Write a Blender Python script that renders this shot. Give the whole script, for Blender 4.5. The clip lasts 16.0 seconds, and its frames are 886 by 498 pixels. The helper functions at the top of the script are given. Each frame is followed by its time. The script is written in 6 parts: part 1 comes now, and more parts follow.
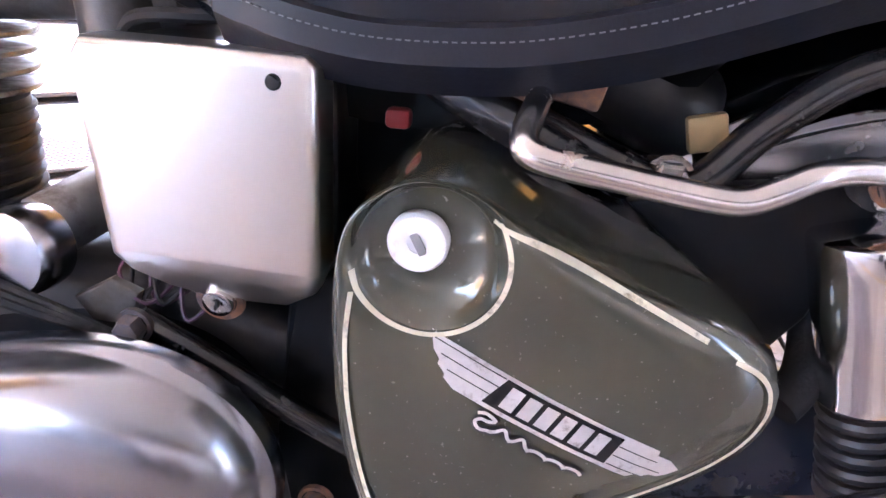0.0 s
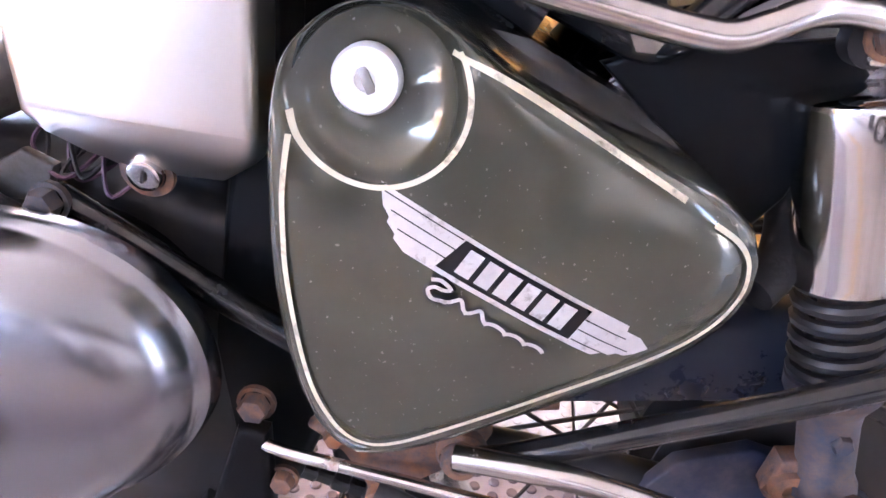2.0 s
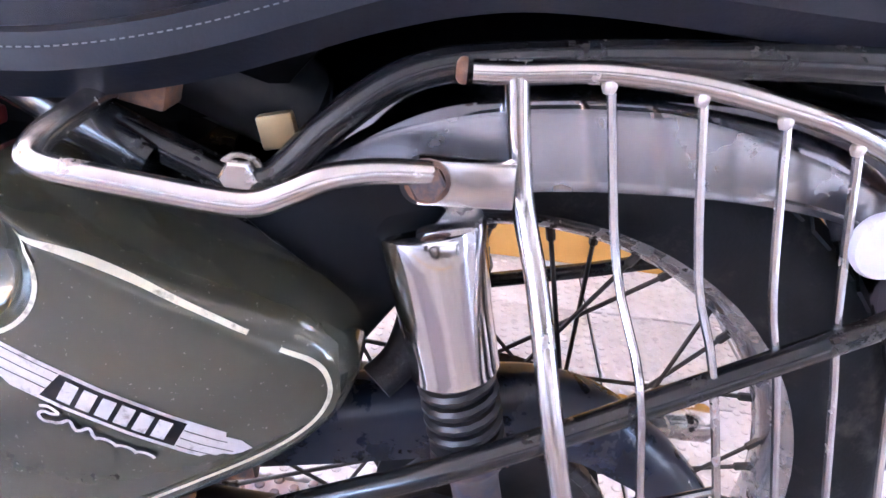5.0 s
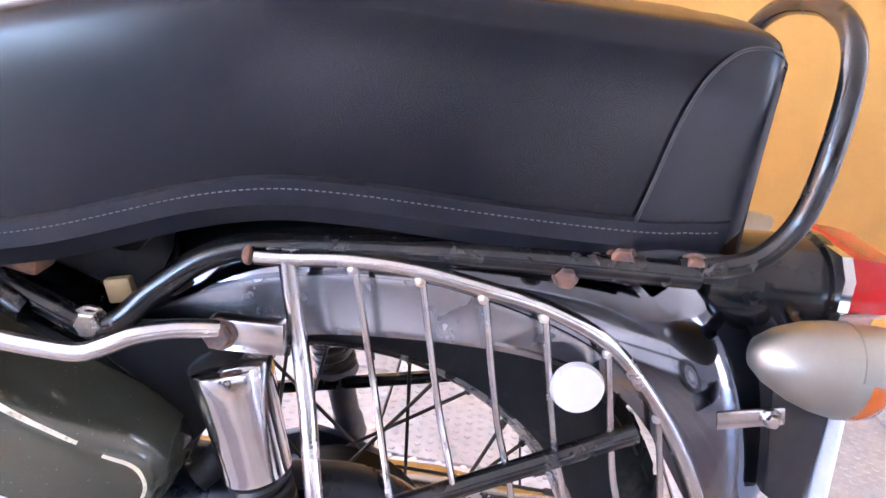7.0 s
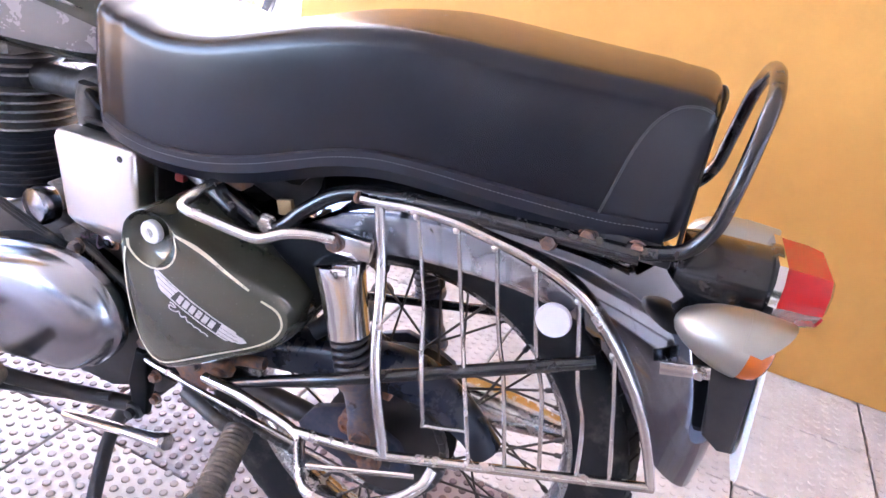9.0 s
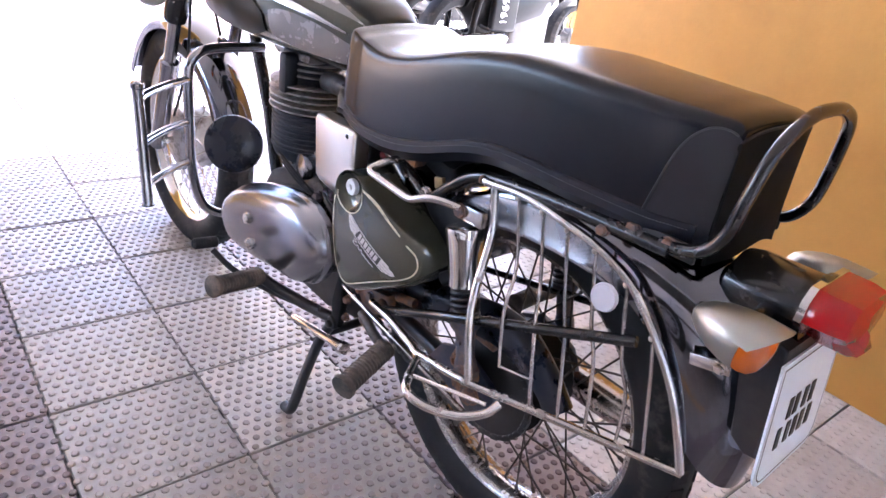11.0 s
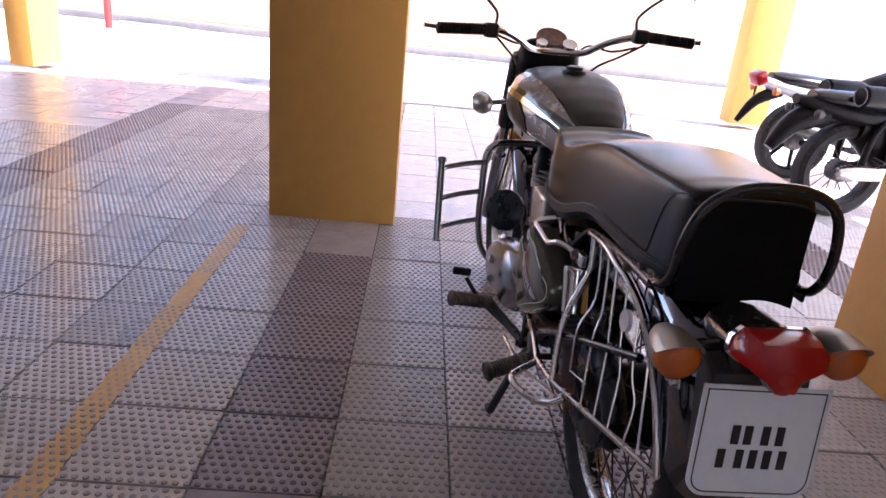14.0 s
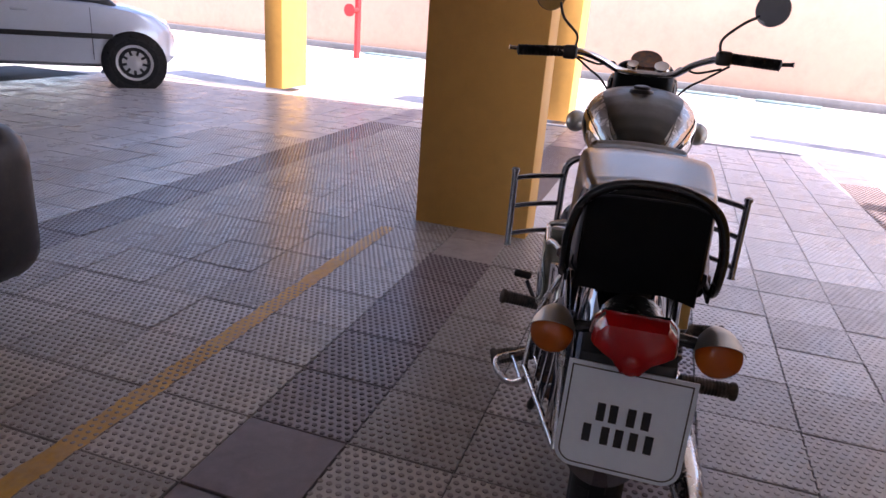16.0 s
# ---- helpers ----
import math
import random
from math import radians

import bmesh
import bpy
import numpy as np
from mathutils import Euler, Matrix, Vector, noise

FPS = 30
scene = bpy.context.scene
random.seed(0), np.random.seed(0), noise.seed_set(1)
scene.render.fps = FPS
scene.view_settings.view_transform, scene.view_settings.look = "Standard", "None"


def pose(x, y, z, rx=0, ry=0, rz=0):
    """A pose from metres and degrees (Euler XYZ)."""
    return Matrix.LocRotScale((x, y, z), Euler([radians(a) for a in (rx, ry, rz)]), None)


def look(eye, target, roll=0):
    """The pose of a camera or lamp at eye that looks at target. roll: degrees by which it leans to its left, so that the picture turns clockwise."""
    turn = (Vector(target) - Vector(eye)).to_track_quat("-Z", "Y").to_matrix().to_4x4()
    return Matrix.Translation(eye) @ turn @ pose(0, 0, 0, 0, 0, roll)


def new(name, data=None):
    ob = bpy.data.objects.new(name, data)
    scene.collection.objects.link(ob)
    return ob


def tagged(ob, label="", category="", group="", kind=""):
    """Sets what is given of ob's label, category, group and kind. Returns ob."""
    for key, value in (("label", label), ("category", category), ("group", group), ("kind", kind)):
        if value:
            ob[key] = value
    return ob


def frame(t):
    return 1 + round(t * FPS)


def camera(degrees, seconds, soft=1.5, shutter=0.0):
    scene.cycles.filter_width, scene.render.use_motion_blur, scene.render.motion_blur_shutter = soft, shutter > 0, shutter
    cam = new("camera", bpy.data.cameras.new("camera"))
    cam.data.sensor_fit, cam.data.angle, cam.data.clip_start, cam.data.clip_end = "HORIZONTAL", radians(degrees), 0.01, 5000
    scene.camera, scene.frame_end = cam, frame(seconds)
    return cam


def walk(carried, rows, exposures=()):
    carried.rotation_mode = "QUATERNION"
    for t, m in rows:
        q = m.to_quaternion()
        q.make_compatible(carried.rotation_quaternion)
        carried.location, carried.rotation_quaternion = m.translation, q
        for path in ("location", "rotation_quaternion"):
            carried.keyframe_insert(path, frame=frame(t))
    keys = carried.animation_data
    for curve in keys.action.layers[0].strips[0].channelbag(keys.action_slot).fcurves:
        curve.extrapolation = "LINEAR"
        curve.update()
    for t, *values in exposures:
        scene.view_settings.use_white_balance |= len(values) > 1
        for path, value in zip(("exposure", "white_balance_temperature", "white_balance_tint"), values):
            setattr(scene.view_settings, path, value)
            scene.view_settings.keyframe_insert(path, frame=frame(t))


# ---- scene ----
cam = camera(66.7, 16.0)
PATH = [
    (0, (-0.247, -0.46, 0.722), (-0.426, 1.378, -0.046), 4.5),
    (0.5, (-0.243, -0.457, 0.686), (-0.365, 1.369, -0.121), 4.9),
    (1, (-0.243, -0.446, 0.665), (-0.311, 1.371, -0.168), 6.4),
    (1.5, (-0.241, -0.447, 0.662), (-0.3, 1.367, -0.178), 6.8),
    (2, (-0.238, -0.448, 0.662), (-0.302, 1.366, -0.177), 6.9),
    (2.5, (-0.219, -0.464, 0.657), (-0.28, 1.33, -0.225), 6.3),
    (3, (-0.191, -0.491, 0.633), (-0.275, 1.257, -0.335), 5.2),
    (3.5, (-0.159, -0.485, 0.636), (-0.164, 1.287, -0.291), 5.5),
    (4, (-0.125, -0.47, 0.657), (-0.089, 1.319, -0.237), 6.2),
    (4.5, (-0.085, -0.459, 0.692), (-0.079, 1.35, -0.162), 6.6),
    (5, (-0.065, -0.454, 0.762), (-0.032, 1.346, -0.108), 6.0),
    (5.2, (-0.056, -0.454, 0.781), (-0.031, 1.342, -0.097), 5.7),
    (7.3, (0.087, -0.59, 0.886), (0.066, 1.313, 0.271), 7.4),
    (7.5, (0.092, -0.63, 0.887), (0.035, 1.29, 0.331), 6.8),
    (8, (0.134, -0.705, 0.982), (-0.049, 1.138, 0.227), 6.3),
    (8.5, (0.161, -0.718, 0.974), (-0.134, 1.072, 0.132), 9.0),
    (9, (0.241, -0.748, 0.988), (-0.278, 0.976, 0.116), 10.0),
    (9.5, (0.286, -0.77, 0.986), (-0.391, 0.913, 0.145), 8.9),
    (9.7, (0.323, -0.789, 0.99), (-0.446, 0.843, 0.128), 9.3),
    (11.8, (0.741, -0.834, 1.059), (-0.722, 0.26, 0.245), 9.0),
    (12, (0.788, -0.848, 1.062), (-0.715, 0.21, 0.273), 9.6),
    (12.5, (0.917, -0.85, 1.057), (-0.673, 0.065, 0.26), 11.0),
    (13, (1.021, -0.785, 1.078), (-0.687, -0.077, 0.315), 10.5),
    (13.5, (1.103, -0.648, 1.1), (-0.719, -0.246, 0.38), 9.7),
    (14, (1.184, -0.548, 1.109), (-0.679, -0.337, 0.411), 5.6),
    (14.5, (1.261, -0.437, 1.101), (-0.575, -0.324, 0.315), 6.6),
    (15, (1.328, -0.297, 1.123), (-0.534, -0.329, 0.393), 3.5),
    (15.5, (1.344, -0.137, 1.133), (-0.507, -0.387, 0.419), 5.0),
    (16, (1.352, -0.057, 1.13), (-0.478, -0.502, 0.459), 4.5),
]
walk(cam, [(t, look(eye, target, roll)) for t, eye, target, roll in PATH],
     [(0, 4.83, 6250, 26), (1.5, 4.95, 6200, 27), (3.5, 5.35, 6050, 27), (5.2, 5.14, 5750, 24), (7.3, 5.17, 5850, 23), (9.7, 4.84, 5900, 24), (11.8, 3.72, 6250, 22), (13.5, 2.74, 6450, 26), (16, 1.80, 6350, 28)])

# ---- world, sun, exposure ----
world = bpy.data.worlds.new("world")
scene.world = world
world.use_nodes = True
wn = world.node_tree
sky = wn.nodes.new("ShaderNodeTexSky")
sky.sky_type = 'NISHITA'
sky.sun_disc = False
sky.sun_elevation = radians(51)
sky.sun_rotation = radians(18)
wn.links.new(sky.outputs[0], wn.nodes["Background"].inputs[0])
wn.nodes["Background"].inputs[1].default_value = 0.15
sun = new("sun", bpy.data.lights.new("sun", 'SUN'))
sun.data.energy, sun.data.angle, sun.data.color = 4.5, radians(0.6), (1.0, 0.95, 0.87)
SUN_FROM = Vector((0.20, 0.60, 0.775))
sun.matrix_world = look(SUN_FROM * 20, (0, 0, 0))


# ---- materials ----
def ramp(nt, fac, stops):
    r = nt.nodes.new("ShaderNodeValToRGB")
    while len(r.color_ramp.elements) < len(stops):
        r.color_ramp.elements.new(0.5)
    for e, (p, c) in zip(r.color_ramp.elements, stops):
        e.position, e.color = p, (*c, 1)
    nt.links.new(fac, r.inputs[0])
    return r.outputs[0]


def noise_tex(nt, scale, detail=4, rough=0.6, coords="Object"):
    tc = nt.nodes.new("ShaderNodeTexCoord")
    n = nt.nodes.new("ShaderNodeTexNoise")
    n.inputs["Scale"].default_value, n.inputs["Detail"].default_value, n.inputs["Roughness"].default_value = scale, detail, rough
    nt.links.new(tc.outputs[coords], n.inputs["Vector"])
    return n.outputs[0]


def mix(nt, fac, a, b):
    m = nt.nodes.new("ShaderNodeMix")
    m.data_type = 'RGBA'
    for sock, v in ((m.inputs[0], fac), (m.inputs[6], a), (m.inputs[7], b)):
        if isinstance(v, (int, float)):
            sock.default_value = v
        elif isinstance(v, tuple):
            sock.default_value = (*v, 1)
        else:
            nt.links.new(v, sock)
    return m.outputs[2]


def shade(c, k):
    return tuple(min(1, v * k) for v in c)


def material(name, colour, rough=0.5, metal=0.0, grain=60, vary=0.12, bump=0.05, bump_scale=200, dirt=None, dirt_amount=0.0, dirt_scale=14,
             coat=0.0, rough_vary=0.12, soft=0.10, emit=0.0, spec=0.5, bump_dist=0.001, speck=None, speck_scale=180, speck_amount=0.03, per_piece=0.0):
    """A surface with grain at two scales, worn roughness, fine relief, and rust or dirt in patches."""
    m = bpy.data.materials.new(name)
    m.use_nodes = True
    nt = m.node_tree
    b = nt.nodes["Principled BSDF"]
    big, fine = noise_tex(nt, grain * 0.12), noise_tex(nt, grain, 6)
    col = ramp(nt, big, [(0.3, shade(colour, 1 - vary)), (0.7, shade(colour, 1 + vary))])
    col2 = ramp(nt, fine, [(0.3, shade(colour, 1 - vary * 1.3)), (0.7, shade(colour, 1 + vary * 0.8))])
    col = mix(nt, 0.45, col, col2)
    mr = nt.nodes.new("ShaderNodeMapRange")
    mr.inputs[3].default_value, mr.inputs[4].default_value = max(0.02, rough - rough_vary), min(1, rough + rough_vary)
    nt.links.new(noise_tex(nt, grain * 0.35, 5), mr.inputs[0])
    rough_out, metal_out = mr.outputs[0], None
    if speck:
        sp = ramp(nt, noise_tex(nt, speck_scale, 2, 0.5), [(0.5, (0, 0, 0)), (0.80 - speck_amount * 2, (0, 0, 0)), (0.82 - speck_amount * 2, (1, 1, 1))])
        col = mix(nt, sp, col, speck)
    if dirt:
        k = ramp(nt, noise_tex(nt, dirt_scale, 8, 0.7), [(0.62 - dirt_amount * 0.5 - soft * 0.4, (0, 0, 0)), (0.62 + soft - dirt_amount * 0.4, (1, 1, 1))])
        col = mix(nt, k, col, mix(nt, fine, shade(dirt, 0.55), shade(dirt, 1.35)))
        ma = nt.nodes.new("ShaderNodeMath")
        ma.operation = 'MULTIPLY_ADD'
        nt.links.new(k, ma.inputs[0])
        ma.inputs[1].default_value = 0.75 - rough
        nt.links.new(rough_out, ma.inputs[2])
        rough_out = ma.outputs[0]
        if metal:
            mm = nt.nodes.new("ShaderNodeMath")
            mm.operation = 'MULTIPLY_ADD'
            nt.links.new(k, mm.inputs[0])
            mm.inputs[1].default_value, mm.inputs[2].default_value = -metal, metal
            metal_out = mm.outputs[0]
    if per_piece:
        oi = nt.nodes.new("ShaderNodeObjectInfo")
        tone = ramp(nt, oi.outputs["Random"], [(0.0, (1 - per_piece,) * 3), (1.0, (1 + per_piece,) * 3)])
        mul = nt.nodes.new("ShaderNodeMix")
        mul.data_type, mul.blend_type = 'RGBA', 'MULTIPLY'
        mul.inputs[0].default_value = 1.0
        nt.links.new(col, mul.inputs[6])
        nt.links.new(tone, mul.inputs[7])
        col = mul.outputs[2]
    nt.links.new(col, b.inputs["Base Color"])
    nt.links.new(rough_out, b.inputs["Roughness"])
    b.inputs["Metallic"].default_value = metal
    if metal_out:
        nt.links.new(metal_out, b.inputs["Metallic"])
    b.inputs["Specular IOR Level"].default_value = spec
    b.inputs["Coat Weight"].default_value, b.inputs["Coat Roughness"].default_value = coat, 0.08
    if bump:
        bp = nt.nodes.new("ShaderNodeBump")
        bp.inputs["Strength"].default_value, bp.inputs["Distance"].default_value = bump, bump_dist
        nt.links.new(noise_tex(nt, bump_scale, 5), bp.inputs["Height"])
        nt.links.new(bp.outputs[0], b.inputs["Normal"])
    if emit:
        nt.links.new(col, b.inputs["Emission Color"])
        b.inputs["Emission Strength"].default_value = emit
    return m


RUST = (0.30, 0.135, 0.055)
chrome = material("chrome", (0.70, 0.69, 0.69), 0.11, 1.0, 40, 0.06, 0.0, 90, rough_vary=0.05)
chrome_hazy = material("hazy_chrome", (0.70, 0.665, 0.645), 0.32, 1.0, 22, 0.07, 0.03, 30, rough_vary=0.08, speck=(0.12, 0.09, 0.07), speck_scale=120, speck_amount=0.004)
chrome_worn = material("worn_chrome", (0.54, 0.52, 0.50), 0.20, 1.0, 50, 0.12, 0.04, 300, dirt=RUST, dirt_amount=0.02, dirt_scale=40, soft=0.2)
chrome_rack = material("rack_chrome", (0.64, 0.62, 0.61), 0.22, 1.0, 50, 0.1, 0.04, 120, dirt=RUST, dirt_amount=-0.04, dirt_scale=25)
alloy = material("polished_alloy", (0.32, 0.33, 0.365), 0.235, 1.0, 16, 0.05, 0.0, 60, rough_vary=0.035)
alloy_cast = material("cast_alloy", (0.42, 0.41, 0.40), 0.48, 0.9, 80, 0.2, 0.25, 260, dirt=(0.09, 0.065, 0.045), dirt_amount=0.2, dirt_scale=16)
rim_dull = material("dull_rim_steel", (0.40, 0.39, 0.385), 0.20, 0.9, 50, 0.15, 0.05, 200, dirt=(0.24, 0.17, 0.12), dirt_amount=0.04, dirt_scale=45, soft=0.3)
fin_metal = material("finned_metal", (0.11, 0.107, 0.105), 0.5, 0.7, 80, 0.25, 0.25, 260, dirt=(0.06, 0.05, 0.04), dirt_amount=0.22, dirt_scale=16)
steel_fender = material("silver_fender", (0.185, 0.19, 0.215), 0.07, 1.0, 24, 0.05, 0.0, 50, rough_vary=0.04)
satin_fender = material("satin_fender_side", (0.31, 0.31, 0.33), 0.26, 1.0, 24, 0.08, 0.02, 50, rough_vary=0.06, dirt=(0.20, 0.18, 0.16), dirt_amount=-0.12, dirt_scale=30)
rusty = material("rusty_steel", (0.085, 0.080, 0.090), 0.55, 0.3, 90, 0.4, 0.4, 300, dirt=(0.40, 0.165, 0.055), dirt_amount=0.30, dirt_scale=55, soft=0.3)
black_paint = material("black_paint", (0.012, 0.012, 0.013), 0.22, 0.0, 60, 0.3, 0.03, 150, coat=0.3, dirt=(0.05, 0.04, 0.032), dirt_amount=0.0, dirt_scale=40)
black_dusty = material("dusty_black_paint", (0.016, 0.016, 0.018), 0.38, 0.0, 60, 0.3, 0.06, 200, dirt=(0.055, 0.045, 0.04), dirt_amount=0.10, dirt_scale=24, soft=0.3)
rubber = material("rubber", (0.010, 0.010, 0.011), 0.65, 0.0, 90, 0.3, 0.3, 350, spec=0.3, dirt=(0.06, 0.053, 0.047), dirt_amount=0.08, dirt_scale=20)
rubber_dusty = material("dusty_rubber", (0.045, 0.042, 0.040), 0.8, 0.0, 90, 0.3, 0.3, 350, dirt=(0.16, 0.125, 0.095), dirt_amount=0.3, dirt_scale=14)
leather = material("black_leather", (0.005, 0.006, 0.010), 0.245, 0.0, 50, 0.2, 0.07, 420, rough_vary=0.06, bump_dist=0.0005, spec=0.42)
leather_edge = material("seat_piping", (0.009, 0.010, 0.016), 0.38, 0.0, 80, 0.25, 0.2, 420, spec=0.35)
thread = material("pale_thread", (0.15, 0.15, 0.16), 0.8, 0.0, 200, 0.2, 0.2, 600)
olive = material("olive_paint", (0.078, 0.080, 0.057), 0.17, 0.35, 120, 0.10, 0.015, 60, coat=0.9, rough_vary=0.05, speck=(0.24, 0.23, 0.2), speck_scale=420, speck_amount=0.048)
cream = material("cream_pinstripe", (0.66, 0.62, 0.48), 0.42, 0.0, 150, 0.12, 0.05, 300, dirt=(0.16, 0.14, 0.08), dirt_amount=0.06, dirt_scale=70)
decal_silver = material("silver_decal", (0.66, 0.64, 0.64), 0.4, 0.35, 200, 0.15, 0.03, 300, dirt=(0.28, 0.25, 0.23), dirt_amount=0.05, dirt_scale=90)
decal_black = material("black_decal", (0.008, 0.008, 0.009), 0.3, 0.0, 100, 0.2, 0.02, 300)
red_lens = material("red_lens", (0.42, 0.004, 0.005), 0.14, 0.0, 60, 0.1, 0.05, 60, coat=0.15, rough_vary=0.04)
amber_lens = material("amber_lens", (0.54, 0.115, 0.010), 0.15, 0.0, 60, 0.1, 0.08, 90, coat=0.4, rough_vary=0.05)
white_plate = material("white_plate", (0.80, 0.89, 1.0), 0.35, 0.0, 40, 0.05, 0.03, 120)
ink = material("black_ink", (0.012, 0.012, 0.016), 0.45, 0.0, 80, 0.2, 0.02, 200)
white_plastic = material("white_plastic", (0.80, 0.80, 0.82), 0.42, 0.0, 90, 0.05, 0.03, 200, dirt=(0.5, 0.47, 0.43), dirt_amount=0.05, dirt_scale=50)
reflector_white = material("pale_reflector", (0.62, 0.61, 0.66), 0.3, 0.0, 90, 0.05, 0.03, 200)
blue_black = material("blue_black_plastic", (0.007, 0.012, 0.026), 0.22, 0.0, 60, 0.2, 0.03, 150, spec=0.5, dirt=(0.035, 0.035, 0.04), dirt_amount=0.1, soft=0.4)
navy = material("navy_paint", (0.013, 0.022, 0.050), 0.40, 0.0, 60, 0.3, 0.05, 150, dirt=(0.10, 0.08, 0.07), dirt_amount=0.12, dirt_scale=30, soft=0.3)
spoke_dark = material("dark_spoke_steel", (0.050, 0.042, 0.038), 0.5, 0.6, 90, 0.3, 0.2, 300)
yellow_wall = material("ochre_wall_paint", (0.62, 0.33, 0.075), 0.60, 0.0, 9, 0.06, 0.3, 70, bump_dist=0.003, dirt=(0.52, 0.28, 0.07), dirt_amount=0.04, dirt_scale=2, soft=0.4)
peach_wall = material("peach_wall_paint", (0.74, 0.47, 0.33), 0.8, 0.0, 6, 0.07, 0.25, 60, dirt=(0.62, 0.40, 0.29), dirt_amount=0.06, dirt_scale=1.2, soft=0.4)
white_ceiling = material("white_ceiling_paint", (0.72, 0.70, 0.66), 0.85, 0.0, 6, 0.04, 0.1, 60)
concrete = material("pale_concrete", (0.55, 0.53, 0.50), 0.85, 0.0, 10, 0.15, 0.3, 90, dirt=(0.34, 0.32, 0.30), dirt_amount=0.2, dirt_scale=1.3)
kerb_mat = material("grey_kerb", (0.22, 0.21, 0.21), 0.85, 0.0, 10, 0.2, 0.3, 90)
car_silver = material("silver_car_paint", (0.56, 0.60, 0.68), 0.22, 0.25, 90, 0.04, 0.0, 60, coat=0.8)
car_white = material("white_car_paint", (0.80, 0.80, 0.80), 0.25, 0.0, 90, 0.03, 0.0, 60, coat=0.7)
glass_dark = material("dark_glass", (0.02, 0.025, 0.03), 0.06, 0.0, 60, 0.05, 0.0, coat=0.6)
hydrant_red = material("red_pipe_paint", (0.55, 0.03, 0.03), 0.45, 0.0, 40, 0.1, 0.05)
guard_chrome = material("dark_chrome", (0.34, 0.34, 0.36), 0.16, 1.0, 40, 0.1, 0.03, 90, rough_vary=0.05)
seat_end = material("seat_end_vinyl", (0.006, 0.007, 0.010), 0.5, 0.0, 40, 0.2, 0.05, 200, spec=0.22)
indicator_alloy = material("dull_alloy", (0.38, 0.37, 0.33), 0.38, 0.85, 30, 0.08, 0.03, 90)
matt_black = material("matt_black", (0.006, 0.006, 0.007), 0.38, 0.0, 40, 0.3, 0.05, 120, spec=0.12)
mirror_glass = material("mirror_glass", (0.85, 0.87, 0.9), 0.03, 1.0, 40, 0.02, 0.0, rough_vary=0.01)


# ---- geometry helpers ----
def part(name, bm, mat, parent=None, label="", smooth=True, matrix=None):
    me = bpy.data.meshes.new(name)
    bmesh.ops.recalc_face_normals(bm, faces=bm.faces[:])
    bm.to_mesh(me)
    bm.free()
    if smooth:
        me.shade_smooth()
        me.set_sharp_from_angle(angle=radians(38))
    me.materials.append(mat)
    ob = new(name, me)
    if matrix is not None:
        ob.matrix_world = matrix
    if parent is not None:
        ob.parent = parent
    return tagged(ob, label)


def thing(name, label, category, group="", kind="", at=(0, 0, 0)):
    ob = new(name)
    ob.location = at
    ob.empty_display_size = 0.1
    return tagged(ob, label, category, group, kind)


def spline(pts, k=5, closed=False):
    pts = [Vector(p) for p in pts]
    n, out = len(pts), []
    for i in range(n if closed else n - 1):
        a, b, c, d = (pts[(i + j) % n] if closed else pts[min(max(i + j, 0), n - 1)] for j in (-1, 0, 1, 2))
        for s in range(k):
            t = s / k
            out.append(0.5 * ((2 * b) + (c - a) * t + (2 * a - 5 * b + 4 * c - d) * t * t + (3 * b - a - 3 * c + d) * t ** 3))
    if not closed:
        out.append(pts[-1])
    return out


def tube(bm, pts, r, n=10, closed=False, caps=True):
    """A round bar along points; r may be a list of radii."""
    pts = [Vector(p) for p in pts]
    m = len(pts)
    rad = r if isinstance(r, (list, tuple)) else [r] * m
    normal, rings = None, []
    for i, p in enumerate(pts):
        a = pts[i - 1] if (i or closed) else p
        b = pts[(i + 1) % m] if (i < m - 1 or closed) else p
        d = (b - a).normalized()
        if normal is None:
            normal = d.orthogonal().normalized()
        normal = (normal - d * normal.dot(d)).normalized()
        side = d.cross(normal)
        rings.append([bm.verts.new(p + rad[i] * (math.cos(2 * math.pi * j / n) * normal + math.sin(2 * math.pi * j / n) * side)) for j in range(n)])
    bridge(bm, rings, closed, caps)
    return bm


def bridge(bm, rings, closed=False, caps=True):
    m, n = len(rings), len(rings[0])
    for i in range(m if closed else m - 1):
        a, b = rings[i], rings[(i + 1) % m]
        for j in range(n):
            bm.faces.new((a[j], a[(j + 1) % n], b[(j + 1) % n], b[j]))
    if caps and not closed:
        bm.faces.new(rings[0][::-1])
        bm.faces.new(rings[-1])


def lathe(bm, profile, n=24, m=Matrix(), caps=True):
    """Turns (radius, height) pairs about local z."""
    rings = [[bm.verts.new(m @ Vector((r * math.cos(2 * math.pi * j / n), r * math.sin(2 * math.pi * j / n), h))) for j in range(n)] for r, h in profile]
    bridge(bm, rings, False, caps)
    return bm


def along(a, b):
    """A frame at a whose z points to b."""
    a, b = Vector(a), Vector(b)
    return Matrix.Translation(a) @ (b - a).to_track_quat("Z", "Y").to_matrix().to_4x4()


def rod(bm, a, b, r, n=12, r2=None):
    d = (Vector(b) - Vector(a)).length
    return lathe(bm, [(r, 0), (r if r2 is None else r2, d)], n, along(a, b))


def box(bm, size, m=Matrix(), bevel=0.0, seg=2):
    made = bmesh.ops.create_cube(bm, size=1, matrix=m @ Matrix.Diagonal((*size, 1)))
    if bevel:
        edges = list({e for v in made["verts"] for e in v.link_edges})
        bmesh.ops.bevel(bm, geom=edges, offset=bevel, segments=seg, profile=0.5, affect='EDGES')
    return bm


